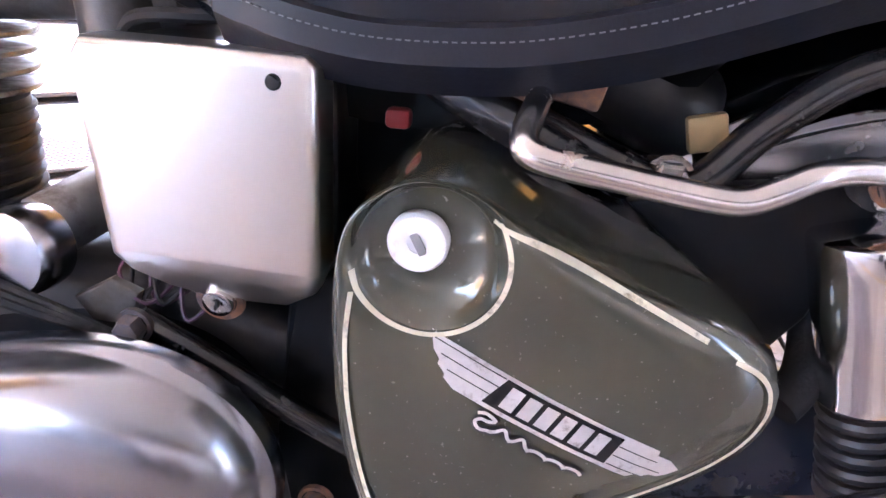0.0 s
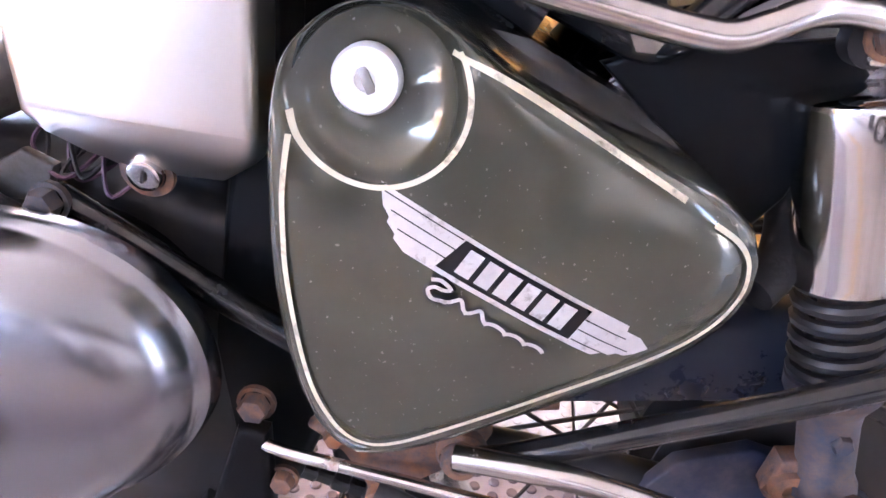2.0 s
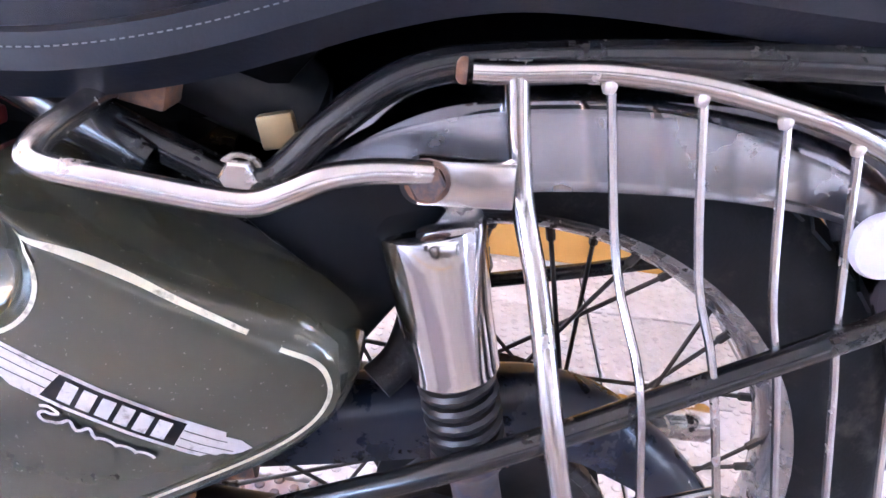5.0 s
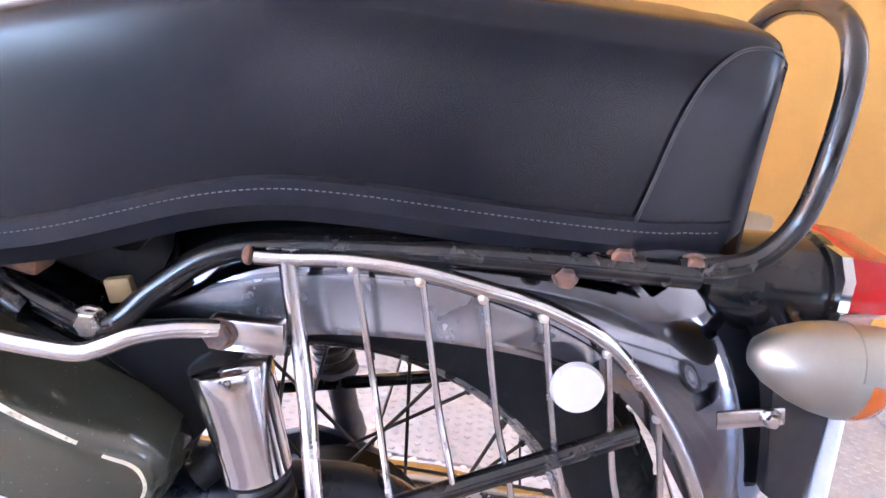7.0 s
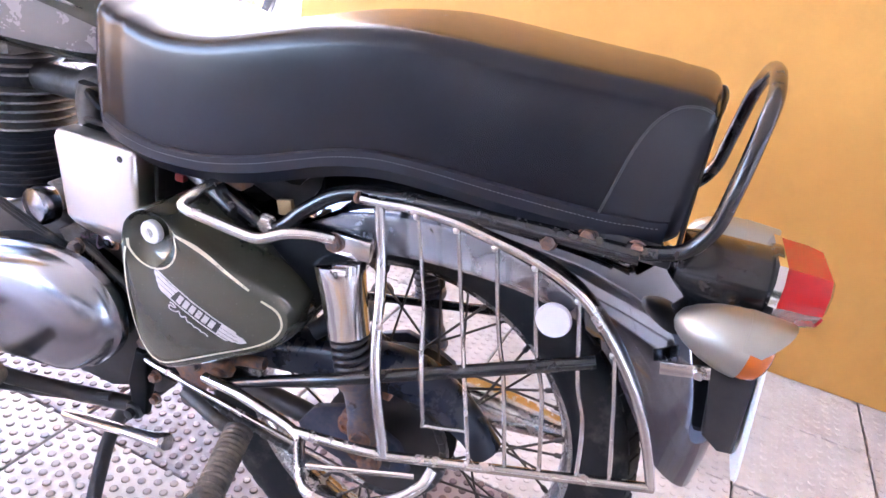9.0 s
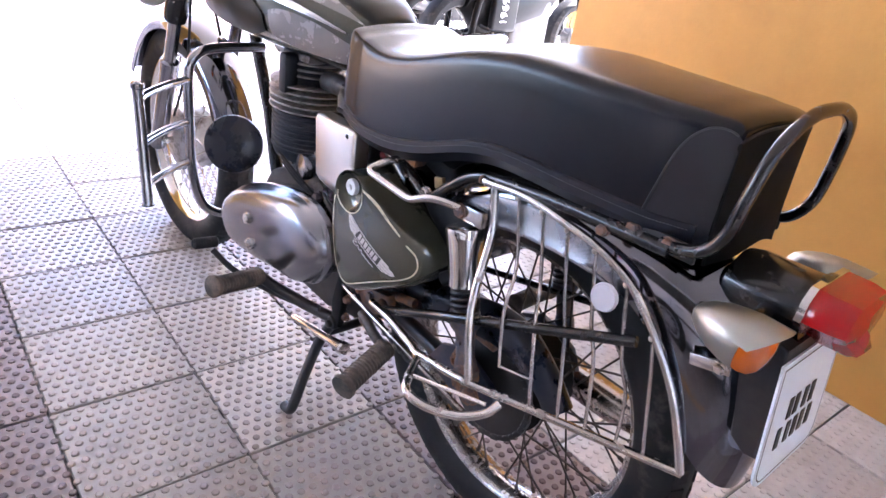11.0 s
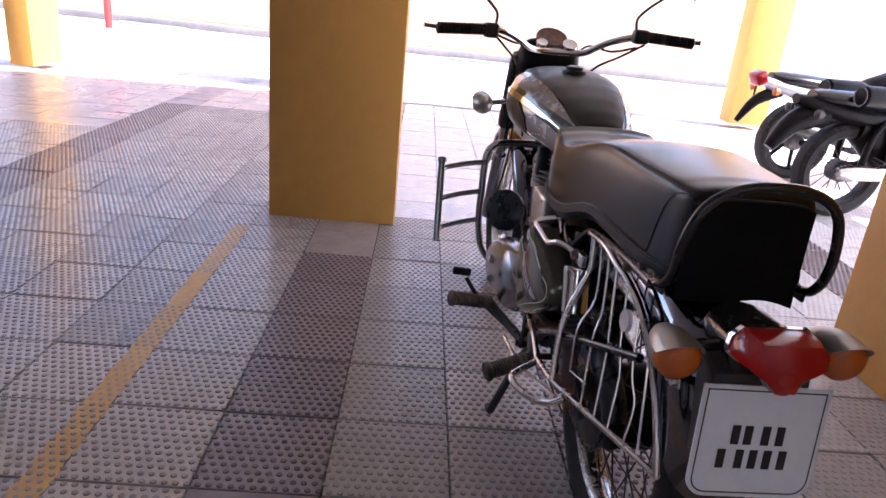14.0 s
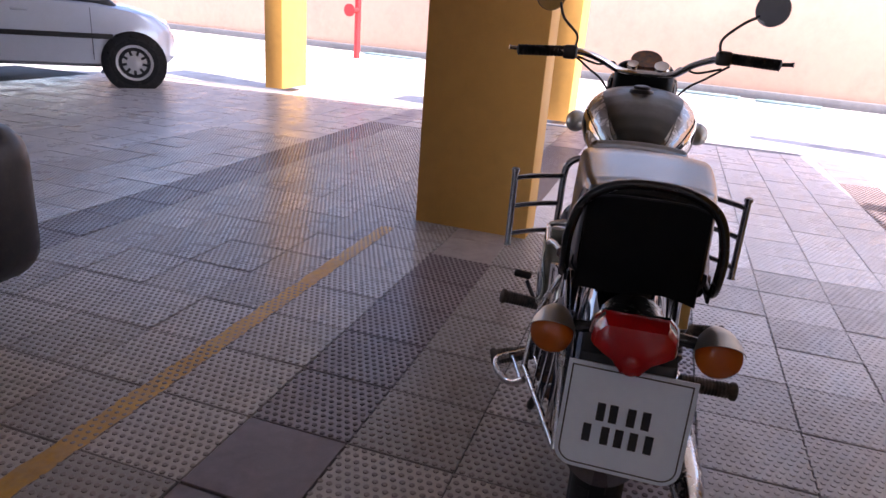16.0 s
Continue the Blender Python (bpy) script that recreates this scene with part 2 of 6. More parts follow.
def slab(bm, outline, y0, y1, bevel=0.0):
    """An (x, z) outline, thick from y0 to y1."""
    a = [bm.verts.new((x, y0, z)) for x, z in outline]
    b = [bm.verts.new((x, y1, z)) for x, z in outline]
    bridge(bm, [a, b])
    if bevel:
        rim = [e for e in bm.edges if abs(e.verts[0].co.y - e.verts[1].co.y) < 1e-6 and e.verts[0] in set(a + b)]
        bmesh.ops.bevel(bm, geom=rim, offset=bevel, segments=3, profile=0.5, affect='EDGES')
    return bm


def B():
    return bmesh.new()


def bolt(parent, place, axis, r=0.008, h=0.007, mat=None, name="bolt", label=""):
    bm = B()
    m = along(place, Vector(place) + Vector(axis))
    lathe(bm, [(r * 1.25, 0), (r * 1.25, h * 0.3), (r * 0.98, h * 0.3)], 16, m, False)
    lathe(bm, [(r, h * 0.3), (r, h * 0.85), (r * 0.85, h)], 6, m)
    return part(name, bm, mat or chrome_worn, parent, label)

# ---- the place: parking floor under a building, open to the yard ----
GRID = Matrix.Translation((-0.399, -0.615, 0)) @ Matrix.Rotation(radians(-3.4), 4, 'Z')
TILE = 0.305


def upright(name, cx, cy, sx, sy, height, label):
    """A plastered pillar with softly rounded edges on the tile grid's direction, its base at world (cx, cy)."""
    bm = B()
    box(bm, (sx, sy, height), Matrix.Translation((0, 0, height / 2)), 0.008)
    ob = part(name, bm, yellow_wall, None, label, matrix=Matrix.Translation((cx, cy, 0)) @ Matrix.Rotation(radians(-3.4), 4, 'Z'))
    return tagged(ob, label, "pillar", "", "structure")


CEIL = 2.75
upright("pillar_1", -2.215, -0.752, 0.24, 0.63, CEIL, "ochre-painted square pillar standing on the tiled parking floor")
upright("pillar_2", -6.98, -4.40, 0.62, 0.25, CEIL, "ochre pillar at the edge of the sunlit yard")
upright("pillar_3", -6.92, -0.74, 0.62, 0.25, CEIL, "ochre pillar at the edge of the sunlit yard")
upright("pillar_4", -6.80, 3.88, 0.30, 0.45, CEIL, "ochre pillar beyond the parked motorcycles")
upright("pillar_5", -3.28, 4.50, 0.30, 0.30, CEIL, "ochre pillar behind the parked motorcycles")
upright("wall_east", 0.69, 1.21, 3.24, 0.26, CEIL, "plain ochre painted wall beside the motorcycle")

grey_wall = material("grey_plaster", (0.27, 0.27, 0.28), 0.8, 0.0, 8, 0.1, 0.2, 60)
bm = B()
# plan of the slab, out of view and outlined for its shade: its corner towards the yard is cut back, so that sun reaches
# the motorcycles there
plan = [(-5.5, -10.4), (5.5, -10.4), (5.5, 4.7), (-2.8, 4.7), (-2.8, 3.88), (-5.5, 3.88)]
bridge(bm, [[bm.verts.new((x, y, z)) for x, y in plan] for z in (CEIL, CEIL + 0.2)])
tagged(part("ceiling", bm, white_ceiling, None, "", False), "unseen white ceiling slab added to shade the parking floor", "ceiling", "", "structure")

# added wall out of view; its gap sets how much light enters
bm = B()
box(bm, (0.25, 8.2, CEIL), Matrix.Translation((5.35, -6.3, CEIL / 2)))
box(bm, (0.25, 6.4, CEIL), Matrix.Translation((5.35, 1.50, CEIL / 2)))
tagged(part("wall_south", bm, grey_wall, None, "", False), "unseen grey wall added to keep light off the parking floor", "wall", "", "structure")

# another wall added out of view to hold back side light
bm = B()
box(bm, (10.6, 0.25, CEIL), Matrix.Translation((-0.1, -10.3, CEIL / 2)))
tagged(part("wall_west", bm, grey_wall, None, "", False), "unseen grey wall added to keep light off the parking floor", "wall", "", "structure")

bm = B()
bmesh.ops.create_grid(bm, x_segments=2, y_segments=2, size=200)
for v in bm.verts:
    v.co.z = -0.06
tagged(part("ground", bm, concrete, None, "", False), "pale sunlit concrete yard", "ground", "", "structure")


# compound wall beyond the yard, from the far left to the far right
def far_wall():
    a, b = Vector((-18.37, -18.0, -0.06)), Vector((-10.48, 12.0, -0.06))
    d = b - a
    m = Matrix.Translation((a + b) / 2) @ Matrix.Rotation(math.atan2(d.y, d.x), 4, 'Z')
    bm = B()
    box(bm, (d.length, 0.25, 3.4), m @ Matrix.Translation((0, 0.12, 1.7)), 0.01)
    tagged(part("wall_far", bm, peach_wall), "peach-painted compound wall beyond the yard", "wall", "", "structure")
    # damp-stained foot of the wall and the gutter covers before it
    bm = B()
    box(bm, (d.length, 0.10, 0.16), m @ Matrix.Translation((0, -0.05, 0.08)), 0.02)
    tagged(part("wall_footing", bm, kerb_mat), "damp grey plaster footing along the compound wall", "wall footing", "", "structure")
    for k, (u, w) in enumerate(((-2.6, 1.5), (4.7, 1.3), (6.2, 1.1))):
        bm = B()
        box(bm, (w, 0.34, 0.05), m @ Matrix.Translation((u, -0.42 - 0.05 * k, 0.012)), 0.008)
        tagged(part("drain_cover", bm, drain_mat), "weathered green-grey drain cover slab in the sunlit yard", "drain cover", "drain covers along the wall")


drain_mat = material("drain_cover_paint", (0.16, 0.26, 0.26), 0.7, 0.0, 30, 0.2, 0.2, 100, dirt=(0.30, 0.30, 0.28), dirt_amount=0.15, dirt_scale=8)
far_wall()

# ---- tiled floor ----
floor_mat = material("floor_base", (0.035, 0.032, 0.032), 0.8, 0.0, 20, 0.2, 0.2, 100)
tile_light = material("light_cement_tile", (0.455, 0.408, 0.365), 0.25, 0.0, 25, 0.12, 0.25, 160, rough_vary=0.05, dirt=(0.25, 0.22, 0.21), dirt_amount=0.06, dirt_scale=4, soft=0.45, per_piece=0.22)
# brighter copies of the light tile, with stronger daylight put into their colour
tile_lit = material("lit_cement_tile", (0.68, 0.675, 0.685), 0.24, 0.0, 25, 0.10, 0.25, 160, rough_vary=0.08, dirt=(0.40, 0.37, 0.36), dirt_amount=0.10, dirt_scale=4, soft=0.35, per_piece=0.10)
tile_half_lit = material("half_lit_cement_tile", (0.56, 0.545, 0.54), 0.27, 0.0, 25, 0.12, 0.25, 160, rough_vary=0.05, dirt=(0.30, 0.27, 0.26), dirt_amount=0.08, dirt_scale=4, soft=0.45, per_piece=0.15)
tile_smooth = material("smooth_cement_tile", (0.40, 0.345, 0.315), 0.32, 0.0, 25, 0.14, 0.15, 160, dirt=(0.20, 0.16, 0.14), dirt_amount=0.10, dirt_scale=5, soft=0.4)
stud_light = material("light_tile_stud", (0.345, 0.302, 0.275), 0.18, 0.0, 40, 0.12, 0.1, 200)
# stud colour raised to match the tiles painted as if brightly lit
stud_lit = material("lit_tile_stud", (0.66, 0.655, 0.665), 0.24, 0.0, 40, 0.12, 0.1, 200)
stud_dark = material("plum_tile_stud", (0.155, 0.122, 0.125), 0.20, 0.0, 40, 0.12, 0.1, 200)
tile_plain = material("worn_plum_tile", (0.215, 0.172, 0.176), 0.45, 0.0, 25, 0.16, 0.25, 160, rough_vary=0.08, dirt=(0.13, 0.10, 0.10), dirt_amount=0.10, dirt_scale=5, soft=0.45)
tile_dark = material("plum_cement_tile", (0.285, 0.235, 0.238), 0.30, 0.0, 25, 0.14, 0.25, 160, rough_vary=0.05, dirt=(0.13, 0.10, 0.10), dirt_amount=0.06, dirt_scale=4, soft=0.45, per_piece=0.10)
bm = B()
box(bm, (13.4, 15.0, 0.055), Matrix.Translation((0.5, -0.5, -0.0395)))
tagged(part("floor", bm, floor_mat, None, "", False), "parking floor of studded square cement tiles", "floor", "", "structure")

# ---- the motorcycle: rear axle over x = 0, nose towards -x, its left side towards -y ----
bike = thing("motorcycle", "classic olive-green and chrome motorcycle parked on its stand on the tiles", "motorcycle")
AX = Vector((0, 0, 0.335))
FX = Vector((-1.37, 0, 0.325))


def wheel(name, centre, spokes, rim_mat, spoke_mat, drum, hub_mat):
    w = part(name, tube(B(), [centre + Vector((0, -0.085, 0)), centre + Vector((0, 0.085, 0))], 0.010, 12), chrome_worn, bike)
    m = Matrix.Translation(centre) @ Matrix.Rotation(radians(90), 4, 'X')
    # tyre with a rounded tread
    bm = B()
    prof = [(0.252, -0.030), (0.262, -0.039), (0.285, -0.046), (0.308, -0.045), (0.323, -0.036), (0.331, -0.020), (0.334, 0), (0.331, 0.020), (0.323, 0.036), (0.308, 0.045), (0.285, 0.046), (0.262, 0.039), (0.252, 0.030)]
    lathe(bm, prof, 72, m, False)
    part("tyre", bm, rubber, w)
    bm = B()
    for k in range(64):
        a = 2 * math.pi * k / 64
        for s in (-1, 1):
            mm = m @ Matrix.Rotation(a + s * 0.02, 4, 'Z') @ Matrix.Translation((0.3275, 0, s * 0.023)) @ Matrix.Rotation(-s * 0.42, 4, 'Y')
            box(bm, (0.007, 0.021, 0.022), mm)
    tagged(part("tread", bm, rubber, w), kind="stuff")
    bm = B()
    prof = [(0.257, -0.032), (0.259, -0.029), (0.253, -0.026), (0.246, -0.022), (0.240, -0.012), (0.238, 0), (0.240, 0.012), (0.246, 0.022), (0.253, 0.026), (0.259, 0.029), (0.257, 0.032), (0.249, 0.030), (0.243, 0.024), (0.236, 0.012), (0.234, 0), (0.236, -0.012), (0.243, -0.024), (0.249, -0.030)]
    rings = [[bm.verts.new(m @ Vector((r * math.cos(2 * math.pi * j / 72), r * math.sin(2 * math.pi * j / 72), h))) for j in range(72)] for r, h in prof]
    bridge(bm, rings, True)
    part("rim", bm, rim_mat, w)
    bm = B()
    lathe(bm, [(0.012, -0.062), (0.030, -0.060), (0.034, -0.046), (0.088 if drum else 0.045, -0.042), (0.092 if drum else 0.046, -0.036), (0.090 if drum else 0.030, -0.030),
               (0.090 if drum else 0.028, 0.030), (0.094, 0.034), (0.094, 0.040), (0.084, 0.046), (0.030, 0.052), (0.012, 0.060)], 36, m)
    part("hub", bm, hub_mat, w)
    for k in range(spokes):
        a = 2 * math.pi * (k + 0.5) / spokes
        side = 1 if k % 2 else -1
        lead = (1 if (k // 2) % 2 else -1) * 0.55
        r0 = 0.091 if (drum or side > 0) else 0.044
        p = m @ Vector((r0 * math.cos(a + lead), r0 * math.sin(a + lead), side * 0.036))
        q = m @ Vector((0.240 * math.cos(a), 0.240 * math.sin(a), side * 0.004))
        bm = B()
        d = (q - p).length
        lathe(bm, [(0.0019, 0), (0.0019, d * 0.90), (0.0036, d * 0.91), (0.0036, d)], 6, along(p, q))
        part("spoke", bm, spoke_mat, w)
    return w


wheel("rear_wheel", AX + Vector((0, 0.006, 0)), 40, rim_dull, spoke_dark, True, matt_black)
wheel("front_wheel", FX, 40, chrome, chrome_worn, True, alloy_cast)


def evenly(pts, n):
    """Points at equal steps along a line, smoothed."""
    d = np.cumsum([0.0] + [(b - a).length for a, b in zip(pts, pts[1:])])
    s = np.linspace(0, d[-1], n + 1)
    out = [Vector([float(np.interp(v, d, [p[k] for p in pts])) for k in range(3)]) for v in s]
    for _ in range(6):
        out = [out[0]] + [(a + b * 2 + c) / 4 for a, b, c in zip(out, out[1:], out[2:])] + [out[-1]]
    return out


def fender(name, crest, lip, half, mat, label, n=44, valance=None):
    """A mudguard in 2 mm sheet between its (x, z) crest line and the lip of its sides, rounder towards the end."""
    c, l = (evenly(spline([(x, 0, z) for x, z in q], 10), n) for q in (crest, lip))
    flat = [(-1.0, 0.0), (-1.0, 0.22), (-0.995, 0.46), (-0.955, 0.52), (-0.90, 0.62), (-0.82, 0.75), (-0.68, 0.87), (-0.48, 0.95), (-0.24, 0.99)]
    full = [(-1.0, 0.0), (-0.985, 0.17), (-0.94, 0.34), (-0.866, 0.50), (-0.766, 0.643), (-0.643, 0.766), (-0.50, 0.866), (-0.34, 0.94), (-0.17, 0.985)]
    bm, outs, side = B(), [], []
    for i, (a, b) in enumerate(zip(c, l)):
        k = min(1.0, max(0.0, (i / n - 0.42) / 0.2))
        ring = []
        for inner in (0, 1):
            h = half * (1 - 0.10 * max(0.0, i / n - 0.6) / 0.4) - inner * 0.003
            sec = [(p[0] + (q[0] - p[0]) * k, p[1] + (q[1] - p[1]) * k) for p, q in zip(flat, full)]
            sec = sec + [(0, 1.0)] + [(-u, v) for u, v in sec[::-1]]
            pts = [Vector((0, u * h, 0)) + b.lerp(a, v) - inner * 0.003 * v * (a - b).normalized() for u, v in sec]
            ring += pts if not inner else pts[::-1]
        outs.append([bm.verts.new(v) for v in ring])
        side.append((b, a, sec))
    bridge(bm, outs)
    ob = part(name, bm, mat, bike, label)
    if valance:
        # satin band along the side, with a rolled lower edge
        for s in (-1, 1):
            bm = B()
            rings = []
            for i, (b, a, sec) in list(enumerate(side))[2:int(n * 0.70)]:
                wide = 1 - 0.62 * min(1.0, max(0.0, (i / n - 0.44) / 0.24))
                rings.append([bm.verts.new(Vector((0, s * (half + o), 0)) + b.lerp(a, v * wide)) for v, o in ((-0.02, 0.0005), (-0.02, 0.0035), (0.05, 0.0035), (0.08, 0.0018), (0.40, 0.0018), (0.45, 0.0005))])
            bridge(bm, rings)
            part("valance", bm, valance, ob, "satin silver side band")
    return ob


def arc(c, r, a0, a1, n=9):
    return [(c.x + r * math.cos(radians(a)), c.z + r * math.sin(radians(a))) for a in np.linspace(a0, a1, n)]


fender("rear_fender", [(-0.235, 0.545), (-0.200, 0.632), (-0.130, 0.698), (-0.03, 0.730), (0.07, 0.735), (0.17, 0.730), (0.25, 0.714), (0.312, 0.684), (0.356, 0.634), (0.384, 0.570), (0.398, 0.505), (0.400, 0.450), (0.393, 0.410)],
       [(-0.205, 0.520), (-0.165, 0.560), (-0.110, 0.598), (-0.03, 0.625), (0.06, 0.633), (0.13, 0.632), (0.195, 0.622), (0.240, 0.594), (0.270, 0.556), (0.292, 0.524), (0.308, 0.500), (0.321, 0.480), (0.333, 0.462)],
       0.080, steel_fender, "chromed rear mudguard behind the side rack", valance=satin_fender)
fender("front_fender", arc(FX, 0.366, 158, 12), arc(FX, 0.318, 156, 14), 0.064, steel_fender, "silver front mudguard")

# ---- seat ----
SEAT = [(-0.425, 0.700, 0.822, 0.105), (-0.420, 0.694, 0.842, 0.120), (-0.405, 0.686, 0.846, 0.130), (-0.360, 0.672, 0.826, 0.135), (-0.290, 0.668, 0.822, 0.138), (-0.210, 0.678, 0.842, 0.138),
        (-0.136, 0.704, 0.866, 0.136), (-0.066, 0.732, 0.880, 0.133), (0.0, 0.736, 0.887, 0.130), (0.062, 0.733, 0.883, 0.127), (0.121, 0.730, 0.883, 0.123),
        (0.170, 0.729, 0.881, 0.118), (0.222, 0.727, 0.881, 0.112), (0.256, 0.730, 0.882, 0.107), (0.272, 0.735, 0.878, 0.102), (0.279, 0.743, 0.868, 0.096)]


def mid_y(x):
    """The machine stands a touch askew: its middle line at x."""
    return 0.010 * max(0.0, (x + 0.45) / 0.75)


def seat_at(x):
    xs = [s[0] for s in SEAT]
    h = max(0.0, min(0.045, x - xs[0], xs[-1] - x))
    return [float(np.mean([np.interp(x + h * d, xs, [s[k] for s in SEAT]) for d in (-1, -0.75, -0.5, -0.25, 0, 0.25, 0.5, 0.75, 1)])) for k in (1, 2, 3)]


def seat_ring(x, lo=0.0, hi=1.0, grow=0.0):
    z0, z1, w = seat_at(x)
    h = z1 - z0
    w += grow
    pts = [(-w * 0.90, 0.0), (-w * 0.99, 0.06), (-w, 0.18), (-w * 0.995, 0.45), (-w * 0.98, 0.72), (-w * 0.965, 0.88), (-w * 0.950, 0.945), (-w * 0.925, 0.985), (-w * 0.88, 1.010), (-w * 0.80, 1.025), (-w * 0.5, 1.055), (-w * 0.2, 1.07)]
    pts = pts + [(-y, z) for y, z in pts[::-1]]
    return [(x, y + mid_y(x), z0 + h * z) for y, z in pts]


bm = B()
xs = [float(v) for v in np.interp(np.linspace(0, 15, 61), range(16), [s[0] for s in SEAT])]
bridge(bm, [[bm.verts.new(p) for p in seat_ring(x)] for x in xs])
seat = part("seat", bm, leather, bike, "black leather dual seat with stitched edges")


def seat_side(x, k, out=0.0015, sign=-1):
    z0, z1, w = seat_at(x)
    ks = [0, 0.06, 0.18, 0.45, 0.72, 0.88, 0.97]
    f = float(np.interp(k, ks, [0.90, 0.99, 1.0, 0.995, 0.98, 0.965, 0.937]))
    return Vector((x, mid_y(x) + sign * (w * f + out), z0 + (z1 - z0) * k))


# skirt band, piping and stitches along the lower edge
for sign in (-1, 1):
    bm = B()
    rings = []
    for x in np.linspace(-0.40, 0.266, 70):
        p = [seat_side(x, k, o, sign) for k, o in ((0.0, 0.001), (-0.0, 0.006), (0.06, 0.0065), (0.17, 0.0045), (0.185, 0.0005))]
        p[0].z -= 0.006
        p[1].z -= 0.006
        rings.append([bm.verts.new(v) for v in p])
    bridge(bm, rings)
    part("seat_skirt", bm, leather_edge, seat)
    for k, o in ((0.02, 0.0066), (0.13, 0.0060)):
        bm = B()
        n = 150
        for i in range(n):
            a, b = -0.395 + 0.655 * i / n, -0.395 + 0.655 * (i + 0.58) / n
            tube(bm, [seat_side(a, k, o, sign), seat_side(b, k, o, sign)], 0.00048, 4)
        part("stitching", bm, thread, seat)

# glossy tail panel wrapped round the seat's end, with a piped edge
bm = B()
edge = spline([(0.192, 0.0), (0.197, 0.10), (0.204, 0.30), (0.214, 0.60), (0.225, 0.79), (0.240, 0.91), (0.256, 0.95), (0.274, 0.955)], 4)
rows = []
for e in edge:
    k = min(max(e[1], 0), 0.97)
    row = [seat_side(x, k, 0.0022) for x in np.linspace(e[0], 0.2785, 12)]
    rows.append([bm.verts.new(v) for v in row])
for a, b in zip(rows, rows[1:]):
    for j in range(len(a) - 1):
        bm.faces.new((a[j], a[j + 1], b[j + 1], b[j]))
part("tail_panel", bm, material("gloss_vinyl", (0.008, 0.009, 0.014), 0.32, 0.0, 40, 0.2, 0.04, 150, coat=0.15), seat, "glossy black vinyl tail panel")
bm = B()
tube(bm, [seat_side(e[0], min(max(e[1], 0), 0.97), 0.003) for e in edge], 0.0013, 6)
part("piping", bm, material("grey_piping", (0.03, 0.03, 0.034), 0.35), seat)

# black tray under the seat
bm = B()
bridge(bm, [[bm.verts.new((x, mid_y(x) + u * 0.090, seat_at(x)[0] + v)) for u, v in ((-1, 0.012), (-1, -0.004), (-0.9, -0.034 if x < -0.14 else -0.010), (0.9, -0.034 if x < -0.14 else -0.010), (1, -0.004), (1, 0.012))] for x in np.linspace(-0.39, 0.260, 24)])
part("seat_tray", bm, matt_black, seat)

# end panel of the seat: an arched vinyl flap that hangs below the base, its lower corners pointed


def seat_end_at(u, out=0.0):
    """Plan of the end panel, from one side round the back to the other, and its upper edge."""
    k = abs(u)
    if k < 0.78:
        x, y, top = 0.2800 + 0.0055 * (1 - (k / 0.78) ** 2), 0.094 * k / 0.78, 0.8740 - 0.012 * (k / 0.78) ** 3.5
    else:
        q = (k - 0.78) / 0.22
        x, y, top = 0.2800 - 0.030 * q ** 1.5, 0.094 + 0.008 * math.sin(q * math.pi / 2), 0.8620 - 0.012 * q
    return x + out, 0.0098 + math.copysign(y + out, u), top


bm = B()
rows = []
for u in np.linspace(-0.83, 0.83, 41):
    x, y, top = seat_end_at(u)
    low = 0.716 - 0.007 * min(1, abs(u) / 0.78) ** 3 + 0.004 * math.sin(u * 5)
    rows.append([bm.verts.new((x + 0.004 * (1 - v) ** 2, y, low + (top - low) * v)) for v in np.linspace(0, 1, 9)])
for a, b in zip(rows, rows[1:]):
    for k in range(8):
        bm.faces.new((a[k], a[k + 1], b[k + 1], b[k]))
bmesh.ops.solidify(bm, geom=bm.faces[:], thickness=0.003)
part("seat_back", bm, seat_end, seat, "black vinyl end panel hanging below the seat")
bm = B()
tube(bm, [seat_end_at(u, -0.001) for u in np.linspace(-0.8, 0.8, 41)], 0.0020, 6)
part("end_piping", bm, leather_edge, seat)

# ---- grab rail: strips bolted under the seat, hoop behind it ----
hoop = [(0.235, -0.118, 0.726), (0.262, -0.118, 0.729), (0.288, -0.118, 0.740), (0.306, -0.118, 0.768), (0.312, -0.117, 0.810), (0.317, -0.104, 0.860), (0.321, -0.078, 0.888), (0.322, -0.040, 0.902),
        (0.323, 0, 0.905)]
hoop = [(x, y + 0.010, z) for x, y, z in hoop + [(x, -y, z) for x, y, z in hoop[-2::-1]]]
rail = part("grab_rail", tube(B(), spline(hoop, 6), 0.0080, 12), black_paint, bike, "black tubular grab rail behind the seat")
for s in (-1, 1):
    bm = B()
    box(bm, (0.115, 0.006, 0.022), Matrix.Translation((0.222, s * 0.114 + 0.010, 0.7265)), 0.002)
    part("strap", bm, black_dusty, rail)
    for x in (0.196, 0.245):
        bolt(rail, (x, s * 0.117 + 0.010, 0.7275), (0, s, 0), 0.0085, 0.008, rusty, label="rusty hexagon bolt")
bolt(bike, (0.160, -0.112, 0.712), (0, -1, 0), 0.0075, 0.012, rusty)

# ---- chrome side rack ----
weld_steel = material("weld_steel", (0.55, 0.50, 0.46), 0.4, 0.9, 80, 0.2, 0.2, 300, dirt=RUST, dirt_amount=0.08, dirt_scale=60)
RACK_TOP = [(-0.053, 0.697), (-0.030, 0.6985), (0.012, 0.703), (0.060, 0.7015), (0.106, 0.694), (0.152, 0.682), (0.204, 0.656), (0.252, 0.606), (0.297, 0.540), (0.325, 0.478), (0.342, 0.430)]


def rack_top(x):
    xs = [p[0] for p in RACK_TOP]
    return Vector((x, -0.114 + 0.036 * max(0, (x - 0.1) / 0.242), float(np.interp(x, xs, [p[1] for p in RACK_TOP]))))


